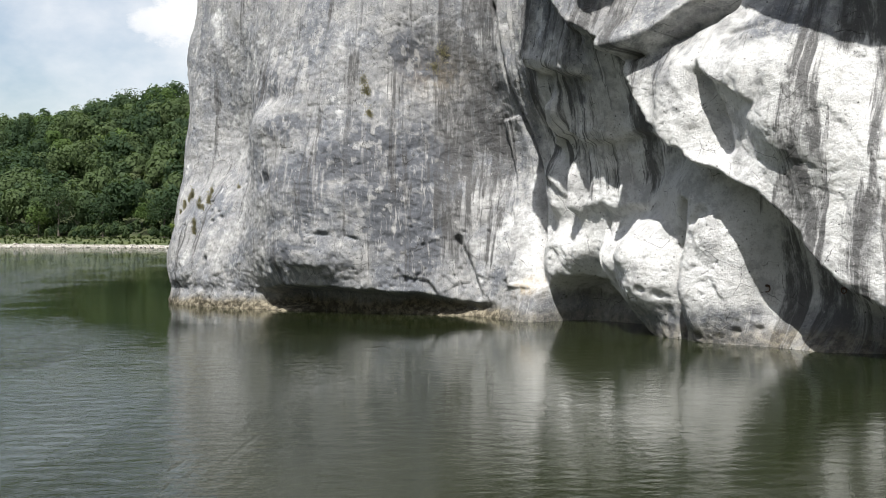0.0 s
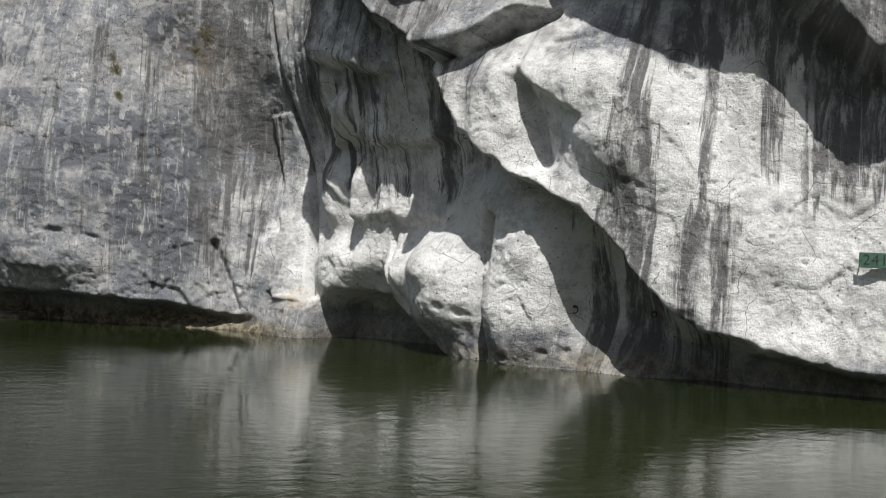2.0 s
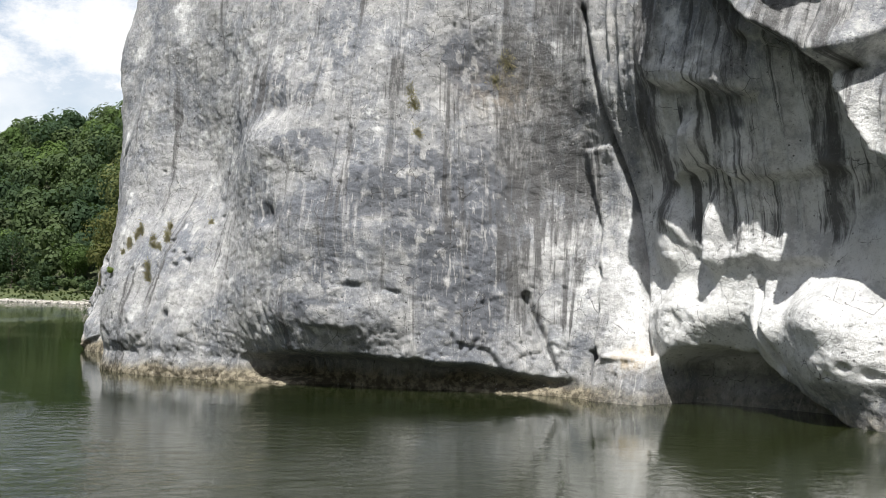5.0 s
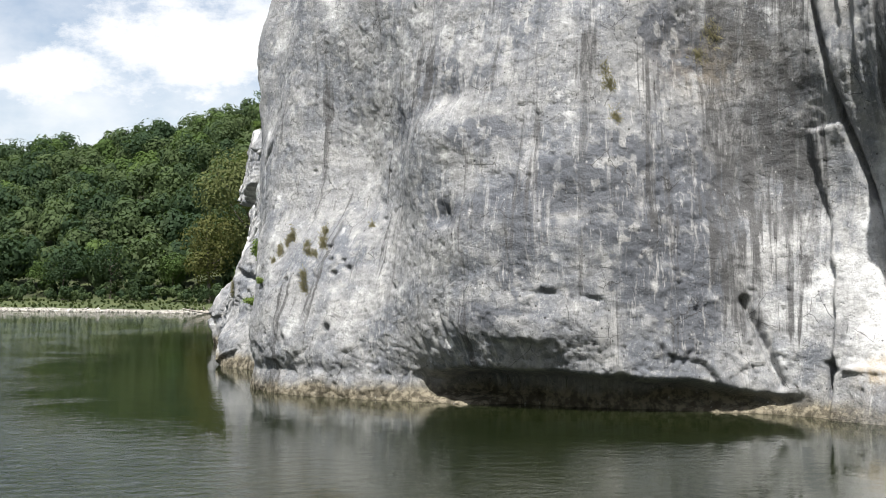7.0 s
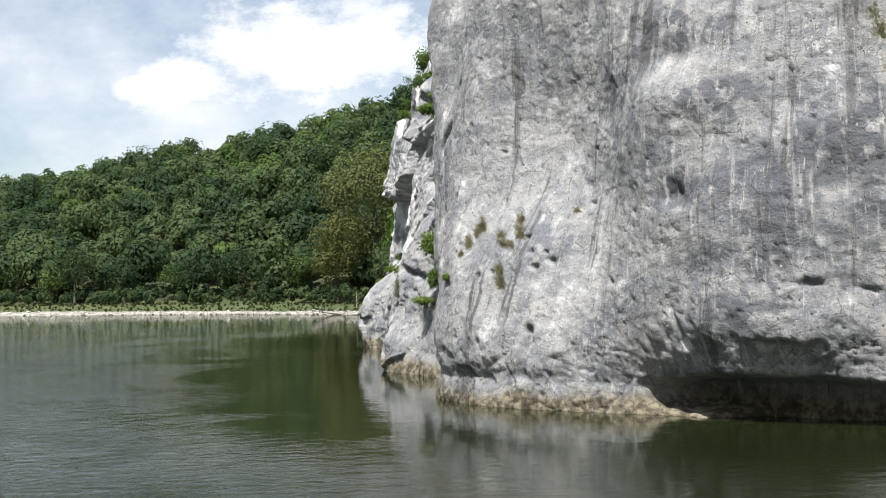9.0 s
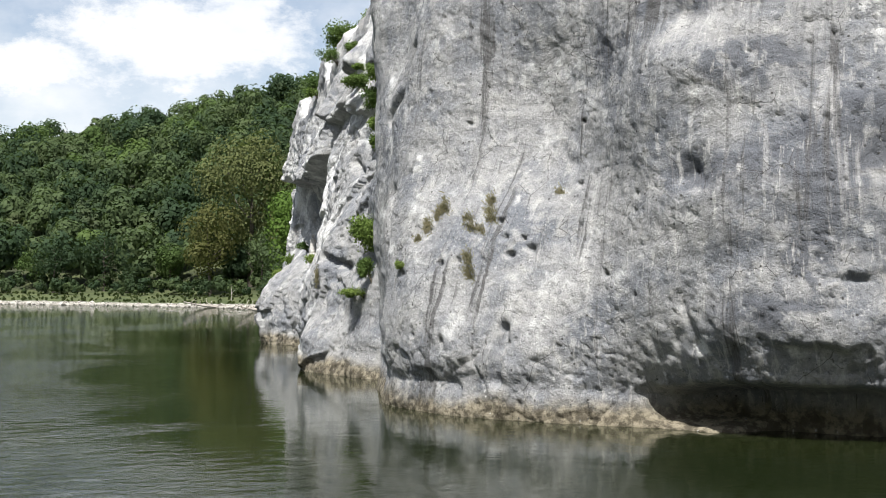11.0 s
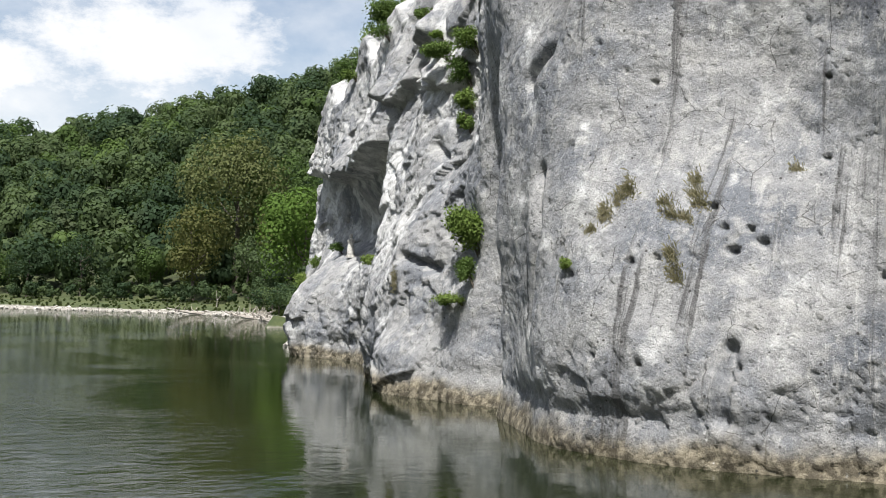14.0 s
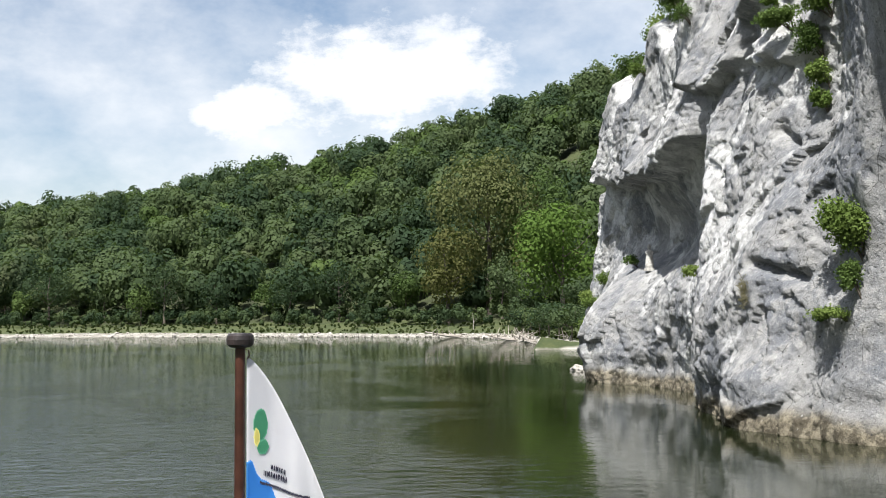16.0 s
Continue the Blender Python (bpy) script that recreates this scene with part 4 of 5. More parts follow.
gz = ground_height(gxy)
back = beyond(gxy, line_p[::4])
behind = np.where(back > 3.5, np.minimum((back - 3.5) * 4 - 3, 15 + 0.55 * np.minimum(back, 30)), -3.0)
# the other side of the gorge: wooded slopes to the west and south
west = -62 - 40 * ramp(gxy[:, 1], 20, 160) - gxy[:, 0]
south = -110 - gxy[:, 1]
other = np.clip(np.maximum(west, south), 0, 160)
far_side = np.where(other > 0, 0.7 * other, -3.0)
on_far_bank = (gxy[:, 1] > 112) & (gz > -3.4)
gz = np.where(on_far_bank, gz, np.maximum(behind, np.where(gxy[:, 1] < 150, far_side, -3.0)))
wooded = np.where(on_far_bank, inland(gxy), 60.0)


def ground_material():
    m = Nodes("bank_and_woodland")
    c = m.coords("Object")
    d = m.value("inland")
    d = m.math("ADD", d, m.math("MULTIPLY", m.math("SUBTRACT", m.noise(c, 0.25, 4), 0.5), 5.0))
    stones = m.voronoi(c, 1.8)
    gravel = m.mix(m.range(stones, 0.1, 0.6), (0.40, 0.38, 0.33), (0.20, 0.185, 0.155))
    gravel = m.mix(m.range(m.noise(c, 0.7, 5), 0.4, 0.7), gravel, (0.46, 0.44, 0.385))
    meadow = m.mix(m.range(m.noise(c, 0.4, 6, 0.65), 0.35, 0.65), (0.045, 0.065, 0.02), (0.085, 0.10, 0.034))
    floor = m.mix(m.range(m.noise(c, 0.2, 4), 0.4, 0.6), (0.03, 0.038, 0.015), (0.06, 0.075, 0.026))
    color = m.mix(m.range(d, 2.6, 4.2), gravel, meadow)
    color = m.mix(m.range(d, 17.0, 24.0), color, floor)
    return m.done(color, 0.92, m.bump(m.noise(c, 2.0, 6, 0.7), 0.8, 0.15))


ground = sheet("ground", np.c_[gxy, gz], grid_faces(len(gy), len(gx)), ground_material(), True, None, (("inland", wooded),))
tagged(ground, "gravel bank, grass strip and wooded hillside ground", "ground", kind="structure")

wx = np.concatenate([np.arange(-2600, -100, 100), np.arange(-100, 120, 4), np.arange(120, 2600, 100)])
wy = np.concatenate([np.arange(-2600, -100, 100), np.arange(-100, 340, 4)])
ax, ay = np.meshgrid(wx, wy)
water = sheet("water", np.stack([ax.ravel(), ay.ravel(), 0 * ax.ravel()], 1), grid_faces(len(wy), len(wx)), WATER, True, None,
              (("open", 0.08 + 0.92 * ramp(-beyond(np.stack([ax.ravel(), ay.ravel()], 1), line_p[::8]), 8, 20) * (1 - 0.95 * ramp(ax.ravel() + 0.25 * ay.ravel(), 6, 12) * ramp(ay.ravel(), 4, -4)) * (1 + 0.9 * ramp(ay.ravel(), 10, 0) * ramp(ax.ravel(), 10, 4))),))
tagged(water, "dark green river water with ripples and smooth eddies", "river", kind="structure")


# ---- leaves ----
def leaf_quads(centres, outward, size, rng, loose=0.30):
    """Small leaf sprays, one quad each, that lie like shingles on the skin of a crown."""
    n = len(centres)
    up = outward + loose * rng.normal(size=(n, 3))
    up /= np.linalg.norm(up, axis=1)[:, None] + 1e-9
    a = np.cross(up, rng.normal(size=(n, 3)))
    a /= np.linalg.norm(a, axis=1)[:, None] + 1e-9
    b = np.cross(up, a)
    r = size * rng.uniform(0.55, 1.25, (n, 1))
    k = rng.uniform(0.45, 0.9, (n, 1))
    v = np.stack([centres - a * r, centres + b * r * k, centres + a * r * rng.uniform(0.7, 1.2, (n, 1)), centres - b * r * k], 1)
    return v.reshape(-1, 3), np.arange(4 * n).reshape(-1, 4)


def crown_points(rng, n, wide, tall, lobes, core=0.70):
    """Points on the skin of a crown made of several lobes, with gaps, and the way outward at each."""
    c = rng.normal(size=(lobes, 3))
    c /= np.linalg.norm(c, axis=1)[:, None]
    c *= rng.uniform(0.35, 0.68, (lobes, 1))
    c[:, 2] = c[:, 2] * 0.75 + 0.08
    c[0] = 0
    r = rng.uniform(0.26, 0.44, lobes)
    r[0] = core
    if core < 0.6:
        c[1:] *= 1.25
    i = rng.integers(0, lobes, n)
    v = rng.normal(size=(n, 3))
    v /= np.linalg.norm(v, axis=1)[:, None]
    v[:, 2] = np.where(v[:, 2] < -0.75, -0.5 * v[:, 2], v[:, 2])
    p = c[i] + v * (r[i] * rng.uniform(0.84, 1.04, n))[:, None]
    scale = np.array((wide / 2, wide / 2, tall / 2))
    return p * scale, v / scale * (wide / 2)


def woods(name, spots, heights, rng, material, n, label):
    verts, faces, tones, count = [], [], [], 0
    for (x, y, z), h in zip(spots, heights):
        wide = h * rng.uniform(0.58, 0.88)
        p, v = crown_points(rng, n, wide, h * rng.uniform(0.78, 0.95), int(rng.integers(9, 17)))
        v, f = leaf_quads(p + (x, y, z + h * 0.46), v, rng.uniform(0.50, 0.64) if h > 6 else 0.2 + 0.02 * h, rng, 0.07)
        verts.append(v)
        faces.append(f + count)
        tones.append(np.full(len(v), rng.random()))
        count += len(v)
    ob = sheet(name, np.vstack(verts), np.vstack(faces), material, False, None, (("tree", np.concatenate(tones)),))
    return tagged(ob, label, "forest", kind="stuff")


rng = np.random.default_rng(5)
spots = []
for y in np.arange(140, 430, 7.4):
    for x in np.arange(-190, 130, 7.4):
        spots.append((x + rng.uniform(-3.4, 3.4), y + rng.uniform(-3.4, 3.4)))
spots = np.array(spots)
deep = inland(spots)
keep = (deep > 21) & (deep < 190)
spots, deep = spots[keep], deep[keep]
spots = np.c_[spots, ground_height(spots) - 0.5]
tall = rng.uniform(11, 22, len(spots)) * np.clip(0.62 + deep / 60, 0.6, 1.0)
bright = rng.random(len(spots)) < 0.07
forest = woods("forest", spots[~bright], tall[~bright], rng, LEAF, 1150, "dense deciduous forest in many greens on the hillside")
grove = woods("light_forest_trees", spots[bright], tall[bright], rng, LEAF_BRIGHT, 1150, "light green broadleaved trees scattered in the hillside forest")


# ---- trees of the bank, each with trunk, limbs and crown ----
def limb(bm, points, thick, thin, sides=7):
    """A tapering, bending limb through the points."""
    rings = []
    for i, p in enumerate(points):
        p = Vector(p)
        way = (Vector(points[min(i + 1, len(points) - 1)]) - Vector(points[max(i - 1, 0)])).normalized()
        a = way.orthogonal().normalized()
        b = way.cross(a)
        r = thick + (thin - thick) * i / (len(points) - 1)
        rings.append([bm.verts.new(p + r * (math.cos(k * 2 * math.pi / sides) * a + math.sin(k * 2 * math.pi / sides) * b)) for k in range(sides)])
    for one, two in zip(rings, rings[1:]):
        for k in range(sides):
            bm.faces.new((one[k], one[(k + 1) % sides], two[(k + 1) % sides], two[k]))
    bm.faces.new(rings[0][::-1])
    bm.faces.new(rings[-1])


def under(ob, parent):
    ob.parent = parent
    return ob


def tree(spot, height, wide, material, seed, label, leaves=2600, size=0.26):
    r = np.random.default_rng(seed)
    root = new("tree")
    root.location = spot
    tagged(root, label, "tree", "trees on the far bank")
    bm = bmesh.new()
    limb(bm, [(0, 0, -0.6), (r.normal() * 0.1, r.normal() * 0.1, height * 0.25), (r.normal() * 0.3, r.normal() * 0.3, height * 0.5), (r.normal() * 0.4, 0, height * 0.8)], height * 0.022, 0.04)
    for k in range(6):
        a, z = k * 1.05 + r.uniform(-0.3, 0.3), height * r.uniform(0.28, 0.55)
        e = wide * r.uniform(0.25, 0.4)
        limb(bm, [(0, 0, z), (math.cos(a) * e * 0.5, math.sin(a) * e * 0.5, z + height * 0.08), (math.cos(a) * e, math.sin(a) * e, z + height * 0.2)], height * 0.008, 0.02, 5)
    part("trunk", bm, BARK, root, "grey-brown trunk and limbs")
    p, v = crown_points(r, leaves, wide, height * 0.88, 26, 0.45)
    v, f = leaf_quads(p + (0, 0, height * 0.53), v, size, r, 0.2)
    under(sheet("crown", v, f, material, False, None, (("tree", np.full(len(v), r.random())),)), root)
    return root


def on_banks(spots):
    q = np.array(spots, float)
    return np.c_[q, ground_height(q) - 0.1]


def on_bank(x, y):
    return (x, y, float(ground_height(np.array([[x, y]], float))[0]) - 0.1)


tree(on_bank(27.5, 172), 22.0, 17.0, LEAF_LIME, 1, "tall fresh light-green broadleaved tree on the river bank", 7000, 0.30)
tree(on_bank(35, 168), 14.0, 11.0, LEAF_LIME, 2, "fresh light-green tree behind the rock foot", 3200, 0.27)
tree(on_bank(21.5, 222), 36.0, 25.0, LEAF_OLIVE, 3, "tall olive-yellow tree rising above its neighbours", 9500, 0.36)
tree(on_bank(13.0, 217), 20.0, 15.0, LEAF_DRY, 8, "broad olive-green tree beside the tallest one", 4200, 0.32)
tree(on_bank(31, 219), 30.0, 17.0, LEAF_BRIGHT, 9, "yellowish-green tree on the lower slope", 5200, 0.32)
tree(on_bank(30, 205), 20.0, 13.0, LEAF_DRY, 4, "olive-green tree at the wood's edge", 3600, 0.3)
for n, (x, y, h) in enumerate(((27, 150, 9), (33, 140, 10), (31, 130, 8), (40, 125, 12), (36, 152, 13), (24, 183, 8))):
    tree(on_bank(x, y), h, h * 0.85, (LEAF, LEAF_BRIGHT, LEAF)[n % 3], 50 + n, ("dark bushy tree on the wooded bank", "light-green bushy tree on the wooded bank", "deep-green bushy tree near driftwood")[n % 3], 2000, 0.24)
for n, (x, y, h) in enumerate(((22.6, 138, 4.6), (22.4, 146, 5.2), (24.2, 127, 5.0), (22.8, 156, 5.6), (22.6, 164, 5.0), (21.5, 174, 4.4), (26.5, 120, 5.5))):
    tree(on_bank(x, y), h, h * 1.35, LEAF, 70 + n, "low dark bush behind the gravel bar", 1300, 0.2)
tree(on_bank(25, 192), 12.0, 11.0, LEAF, 6, "round dark-green tree above driftwood", 3000, 0.28)
bank_rng = np.random.default_rng(11)
for k in range(24):
    i = int(np.interp(k + bank_rng.uniform(0, 0.7), [0, 24], [np.argmin(np.abs(shore_p[:, 0] - 8) + 0.01 * np.abs(shore_p[:, 1] - 200)), np.argmin(np.abs(shore_p[:, 0] + 175))]))
    step = shore_p[i + 1] - shore_p[i]
    inward = np.array([step[1], -step[0]]) / np.linalg.norm(step)
    spot = shore_p[i] + inward * bank_rng.uniform(17, 25)
    h = bank_rng.uniform(8, 17)
    kind = (LEAF, LEAF, LEAF_BRIGHT, LEAF)[k % 4]
    tree(on_bank(*spot), h, h * bank_rng.uniform(0.6, 0.9), kind, 100 + k,
         ("broad dark-green tree at the forest's edge", "round green tree above the meadow strip", "light-green tree above the meadow strip", "deep-green bushy tree by the gravel bank")[k % 4], 2300, 0.27)

# low scrub along the wood's edge
scrub_rng = np.random.default_rng(12)
scrub_spots, scrub_tall = [], []
for i in range(0, len(shore_p) - 1):
    if not -190 < shore_p[i, 0] < 32 or shore_p[i, 1] < 112:
        continue
    step = shore_p[i + 1] - shore_p[i]
    inward = np.array([step[1], -step[0]]) / np.linalg.norm(step)
    for k in range(4):
        q = shore_p[i] + inward * scrub_rng.uniform(11, 27) + step * scrub_rng.uniform(0, 1)
        scrub_spots.append(q)
        scrub_tall.append(scrub_rng.uniform(1.6, 5.5))
woods("scrub", on_banks(scrub_spots), scrub_tall, scrub_rng, LEAF, 260, "low green scrub and bushes along the wood's edge")
grass_rng = np.random.default_rng(14)
tuft_spots, tuft_tall = [], []
for i in range(0, len(shore_p) - 1):
    if not -190 < shore_p[i, 0] < 32 or shore_p[i, 1] < 112:
        continue
    step = shore_p[i + 1] - shore_p[i]
    inward = np.array([step[1], -step[0]]) / np.linalg.norm(step)
    for k in range(9):
        q = shore_p[i] + inward * grass_rng.uniform(3.2, 15) + step * grass_rng.uniform(0, 1)
        tuft_spots.append(q)
        tuft_tall.append(grass_rng.uniform(0.3, 0.9))
woods("tall_grass", on_banks(tuft_spots), tuft_tall, grass_rng, MEADOW, 26, "tall uneven grass and herbs behind the gravel")

# pale stones along the waterline
def stones(name, spots, sizes, rng, material, label):
    ball = bmesh.new()
    bmesh.ops.create_icosphere(ball, subdivisions=1, radius=1)
    unit = np.array([v.co for v in ball.verts])
    tri = np.array([[v.index for v in f.verts] for f in ball.faces])
    ball.free()
    verts, faces = [], []
    for n, (p, s) in enumerate(zip(spots, sizes)):
        v = unit * (1 + 0.22 * rng.normal(size=(len(unit), 1))) * (s, s * rng.uniform(0.6, 1.0), s * rng.uniform(0.4, 0.7))
        a = rng.uniform(0, 6.28)
        v = np.stack([v[:, 0] * math.cos(a) - v[:, 1] * math.sin(a), v[:, 0] * math.sin(a) + v[:, 1] * math.cos(a), v[:, 2]], 1)
        verts.append(v + p)
        faces.append(tri + n * len(unit))
    ob = sheet(name, np.vstack(verts), np.vstack(faces), material, False)
    return tagged(ob, label, "stones", kind="stuff")


STONE = simple("pale_bank_stone", (0.27, 0.255, 0.225), (0.52, 0.495, 0.45), 1.2, 0.9, 0.04)
stone_rng = np.random.default_rng(15)
spots3, sizes3 = [], []
for i in range(0, len(shore_p) - 1):
    if not -190 < shore_p[i, 0] < 45:
        continue
    step = shore_p[i + 1] - shore_p[i]
    inward = np.array([step[1], -step[0]]) / np.linalg.norm(step)
    for k in range(9):
        q = shore_p[i] + inward * stone_rng.uniform(-0.3, 3.2) + step * stone_rng.uniform(0, 1)
        spots3.append(q)
        sizes3.append(stone_rng.uniform(0.10, 0.36) * (2.0 if stone_rng.random() < 0.05 else 1))
spots3 = on_banks(spots3)
spots3[:, 2] = np.maximum(spots3[:, 2], 0) + 0.12
stones("shore_stones", spots3, sizes3, stone_rng, STONE, "pale rubble stones along the far waterline")


# ---- driftwood on the bank ----
def driftwood(spot, turn, length, seed, label):
    r = random.Random(seed)
    root = new("driftwood_log")
    root.matrix_world = pose(*spot, 0, 0, turn)
    tagged(root, label, "driftwood", "driftwood on the gravel")
    bm = bmesh.new()
    limb(bm, [(0, 0, 0.15), (length * 0.35, 0.2, 0.3), (length * 0.7, -0.1, 0.55), (length, 0.2, 1.0)], 0.34, 0.10)
    part("stem", bm, DRIFTWOOD, root)
    for k in range(5):
        x = length * r.uniform(0.15, 0.9)
        a = r.uniform(-1.2, 1.2)
        bm = bmesh.new()
        limb(bm, [(x, 0, 0.35), (x + 0.7 * math.sin(a), 0.6 * r.uniform(-1, 1), 1.0), (x + 1.3 * math.sin(a), r.uniform(-1, 1), r.uniform(1.2, 2.2))], 0.12, 0.03, 5)
        part("branch", bm, DRIFTWOOD, root)
    return root


driftwood(on_bank(13.5, 192.5), 150, 7, 1, "bleached fallen trunk with bare branches on gravel")
driftwood(on_bank(18.9, 168), 70, 6, 2, "bleached driftwood trunk lying along the gravel bank")
driftwood(on_bank(19.8, 154), 110, 5, 3, "bare grey branch pile at the water's edge")
driftwood(on_bank(18.2, 178), 20, 4.5, 4, "short bleached log with a broken fork")
driftwood(on_bank(17.4, 172.5), 15, 6.5, 5, "long bleached trunk pointing at the water")
driftwood(on_bank(19.4, 161), 140, 6, 6, "tangled pale driftwood by the rock foot")
driftwood(on_bank(19.2, 146), 100, 5.5, 7, "bleached bent trunk lying on the gravel bar")
driftwood(on_bank(20.6, 136), 60, 5, 8, "pale weathered branches heaped by the rock")
snag = new("dead_snag")
snag.location = on_bank(16.2, 200)
tagged(snag, "bare upright dead branch standing at the waterline", "dead tree")
bm = bmesh.new()
limb(bm, [(0, 0, -0.8), (0.1, 0, 1.5), (-0.05, 0.1, 3.4)], 0.10, 0.03, 6)
part("stem", bm, DRIFTWOOD, snag)
bm = bmesh.new()
limb(bm, [(0.05, 0, 1.6), (0.8, 0.2, 2.5)], 0.05, 0.015, 5)
part("twig", bm, DRIFTWOOD, snag)


# ---- boulders at the foot of the tower ----
def boulder(spot, size, seed, label):
    bm = bmesh.new()
    bmesh.ops.create_icosphere(bm, subdivisions=4, radius=1)
    for v in bm.verts:
        q = v.co * 1.3 + Vector((seed * 7.1, 0, 0))
        v.co = v.co * (1 + 0.25 * noise.fractal(q, 0.9, 2.1, 5) + 0.12 * noise.noise(q * 0.8)) * size
        v.co.z *= 0.7
    me = bpy.data.meshes.new("boulder")
    bm.to_mesh(me)
    bm.free()
    me.materials.append(STONE)
    ob = new("boulder", me)
    ob.location = spot
    return tagged(ob, label, "boulder", "fallen boulders at the rock foot")


for n, (s, z, out, size) in enumerate(((139.0, 0.0, 0.3, 0.5), (137.6, 0.0, 0.3, 0.4))):
    boulder(rock_at(s, z, out)[0], size, n, "pale fallen boulder lying at the waterline below the cliff")


# ---- plants on the rock ----
def shrub(s, z, wide, tall, material, seed, label, n=700, size=0.09, out=None):
    r = np.random.default_rng(seed)
    spot, way = rock_at(s, z, -0.1)
    root = new("shrub")
    root.location = spot
    tagged(root, label, "shrub", "shrubs rooted in the rock")
    bm = bmesh.new()
    reach = wide * 0.35 if out is None else out
    for k in range(5):
        a = r.uniform(-0.9, 0.9)
        side = Vector((-way.y, way.x, 0))
        tip = way * reach * r.uniform(0.6, 1.2) + side * math.sin(a) * wide * 0.3 + Vector((0, 0, tall * r.uniform(0.3, 0.8)))
        limb(bm, [(0, 0, 0), tuple(tip * 0.5 + Vector((0, 0, 0.05))), tuple(tip)], 0.035, 0.01, 5)
    part("woody_base", bm, BARK, root, "thin woody branches")
    p, v = crown_points(r, int(n * 2.6), wide, tall, 12)
    p *= r.uniform(0.55, 1.05, (len(p), 1))
    v, f = leaf_quads(p + np.array(way * reach) + (0, 0, tall * 0.42), v, size * 0.62, r, 0.8)
    under(sheet("leaves", v, f, material, False, None, (("tree", np.full(len(v), r.random())),)), root)
    return root


def grass_tuft(s, z, wide, tall, seed, label, material, blades=320):
    r = np.random.default_rng(seed)
    spot, way = rock_at(s, z, 0.0)
    side = np.array((-way.y, way.x, 0.0))
    w = np.array(way)
    verts, faces = [], []
    for k in range(blades):
        foot = side * r.normal() * wide * 0.4 + (0, 0, r.normal() * tall * 0.35) - w * 0.06
        lean = w * r.uniform(0.1, 0.35) * tall + side * r.normal() * 0.18 * tall + (0, 0, r.uniform(-0.35, 0.5) * tall)
        b = side * r.uniform(0.005, 0.012)
        verts += [foot - b, foot + b, foot + lean * 0.6 + b * 0.8 + (0, 0, 0.04), foot + lean * 0.6 - b * 0.8 + (0, 0, 0.04)]
        faces.append([4 * k, 4 * k + 1, 4 * k + 2, 4 * k + 3])
        if k % 2:
            verts[-1] = foot + lean
    ob = sheet("grass_tuft", verts, faces, material, False, None, (("tree", np.full(len(verts), r.random())),))
    ob["kind"] = "stuff"
    ob.location = spot
    return tagged(ob, label, "grass", "grass tufts on the rock")


LEAF_ROCK = foliage("leaves_rock_shrub", (0.125, 0.19, 0.045), (0.19, 0.26, 0.068), (0.21, 0.24, 0.08))
LEAF_MID = foliage("leaves_rock_dark", (0.075, 0.125, 0.034), (0.12, 0.18, 0.05), (0.15, 0.17, 0.065))
TUFT = foliage("dry_tuft", (0.30, 0.27, 0.17), (0.39, 0.35, 0.23), (0.42, 0.36, 0.25))
shrub(98.5, 4.9, 1.9, 2.7, LEAF_ROCK, 1, "bright green leafy shrub growing out of the gully", 2600, 0.10, 0.5)
shrub(97.9, 3.9, 1.0, 1.5, LEAF_MID, 2, "dark green shrub in the shaded gully", 900, 0.08)
shrub(98.2, 3.2, 1.7, 0.7, LEAF_ROCK, 3, "low herbs on a ledge under the gully shrub", 800, 0.06)
shrub(99.1, 3.2, 0.7, 0.6, LEAF_MID, 4, "small dark shrub on the ledge", 400, 0.06)
for n, (s, z, w, h) in enumerate(((103.6, 12.0, 1.7, 1.8), (103.1, 10.8, 1.3, 1.6), (104.6, 13.2, 1.8, 1.3), (102.8, 10.0, 0.9, 1.2), (105.9, 13.7, 1.3, 0.8), (103.0, 13.2, 1.8, 1.6))):
    shrub(s, z, w, h, (LEAF_MID, LEAF_ROCK)[n % 2], 10 + n, "hanging green bush on the upper gully wall", 1100, 0.08)
for n, (s, z, w, h) in enumerate(((106.4, 14.6, 1.0, 0.6), (109.8, 16.2, 1.2, 1.0), (128.2, 16.8, 1.4, 1.2), (129.2, 6.2, 1.3, 1.0), (111.6, 4.9, 1.2, 0.9), (119.8, 17.4, 2.2, 1.8), (130.5, 17.0, 2.0, 1.6))):
    shrub(s, z, w, h, (LEAF_ROCK, LEAF_MID)[n % 2], 30 + n, "small green bush rooted in a rock cleft", 500, 0.08)
crown_rng = np.random.default_rng(40)
for n in range(44):
    s = 103 + n * 0.78 + crown_rng.uniform(-0.6, 0.6)
    top = float(np.interp(s, rock_s, crown[0]))
    z = top + crown_rng.uniform(0.3, 5.5)
    h = crown_rng.uniform(1.6, 3.6)
    shrub(s, z, h * 1.15, h, (LEAF_MID, LEAF_ROCK, LEAF_MID)[n % 3], 200 + n, ("bushy green tree on the cliff's wooded crown", "light green bush on the cliff's crown", "dark green bush on the cliff's crown")[n % 3], 900, 0.14, 0.1)
for n, (s, z, w, h) in enumerate(((134.5, 2.4, 2.2, 1.4), (136.2, 3.6, 2.2, 1.6), (137.5, 2.0, 2.0, 1.2), (136.0, 5.2, 1.6, 1.4), (138.6, 4.0, 2.0, 1.6))):
    shrub(s, z, w, h, LEAF_ROCK, 260 + n, "low green herbs on the rock's river edge", 600, 0.08, 0.1)
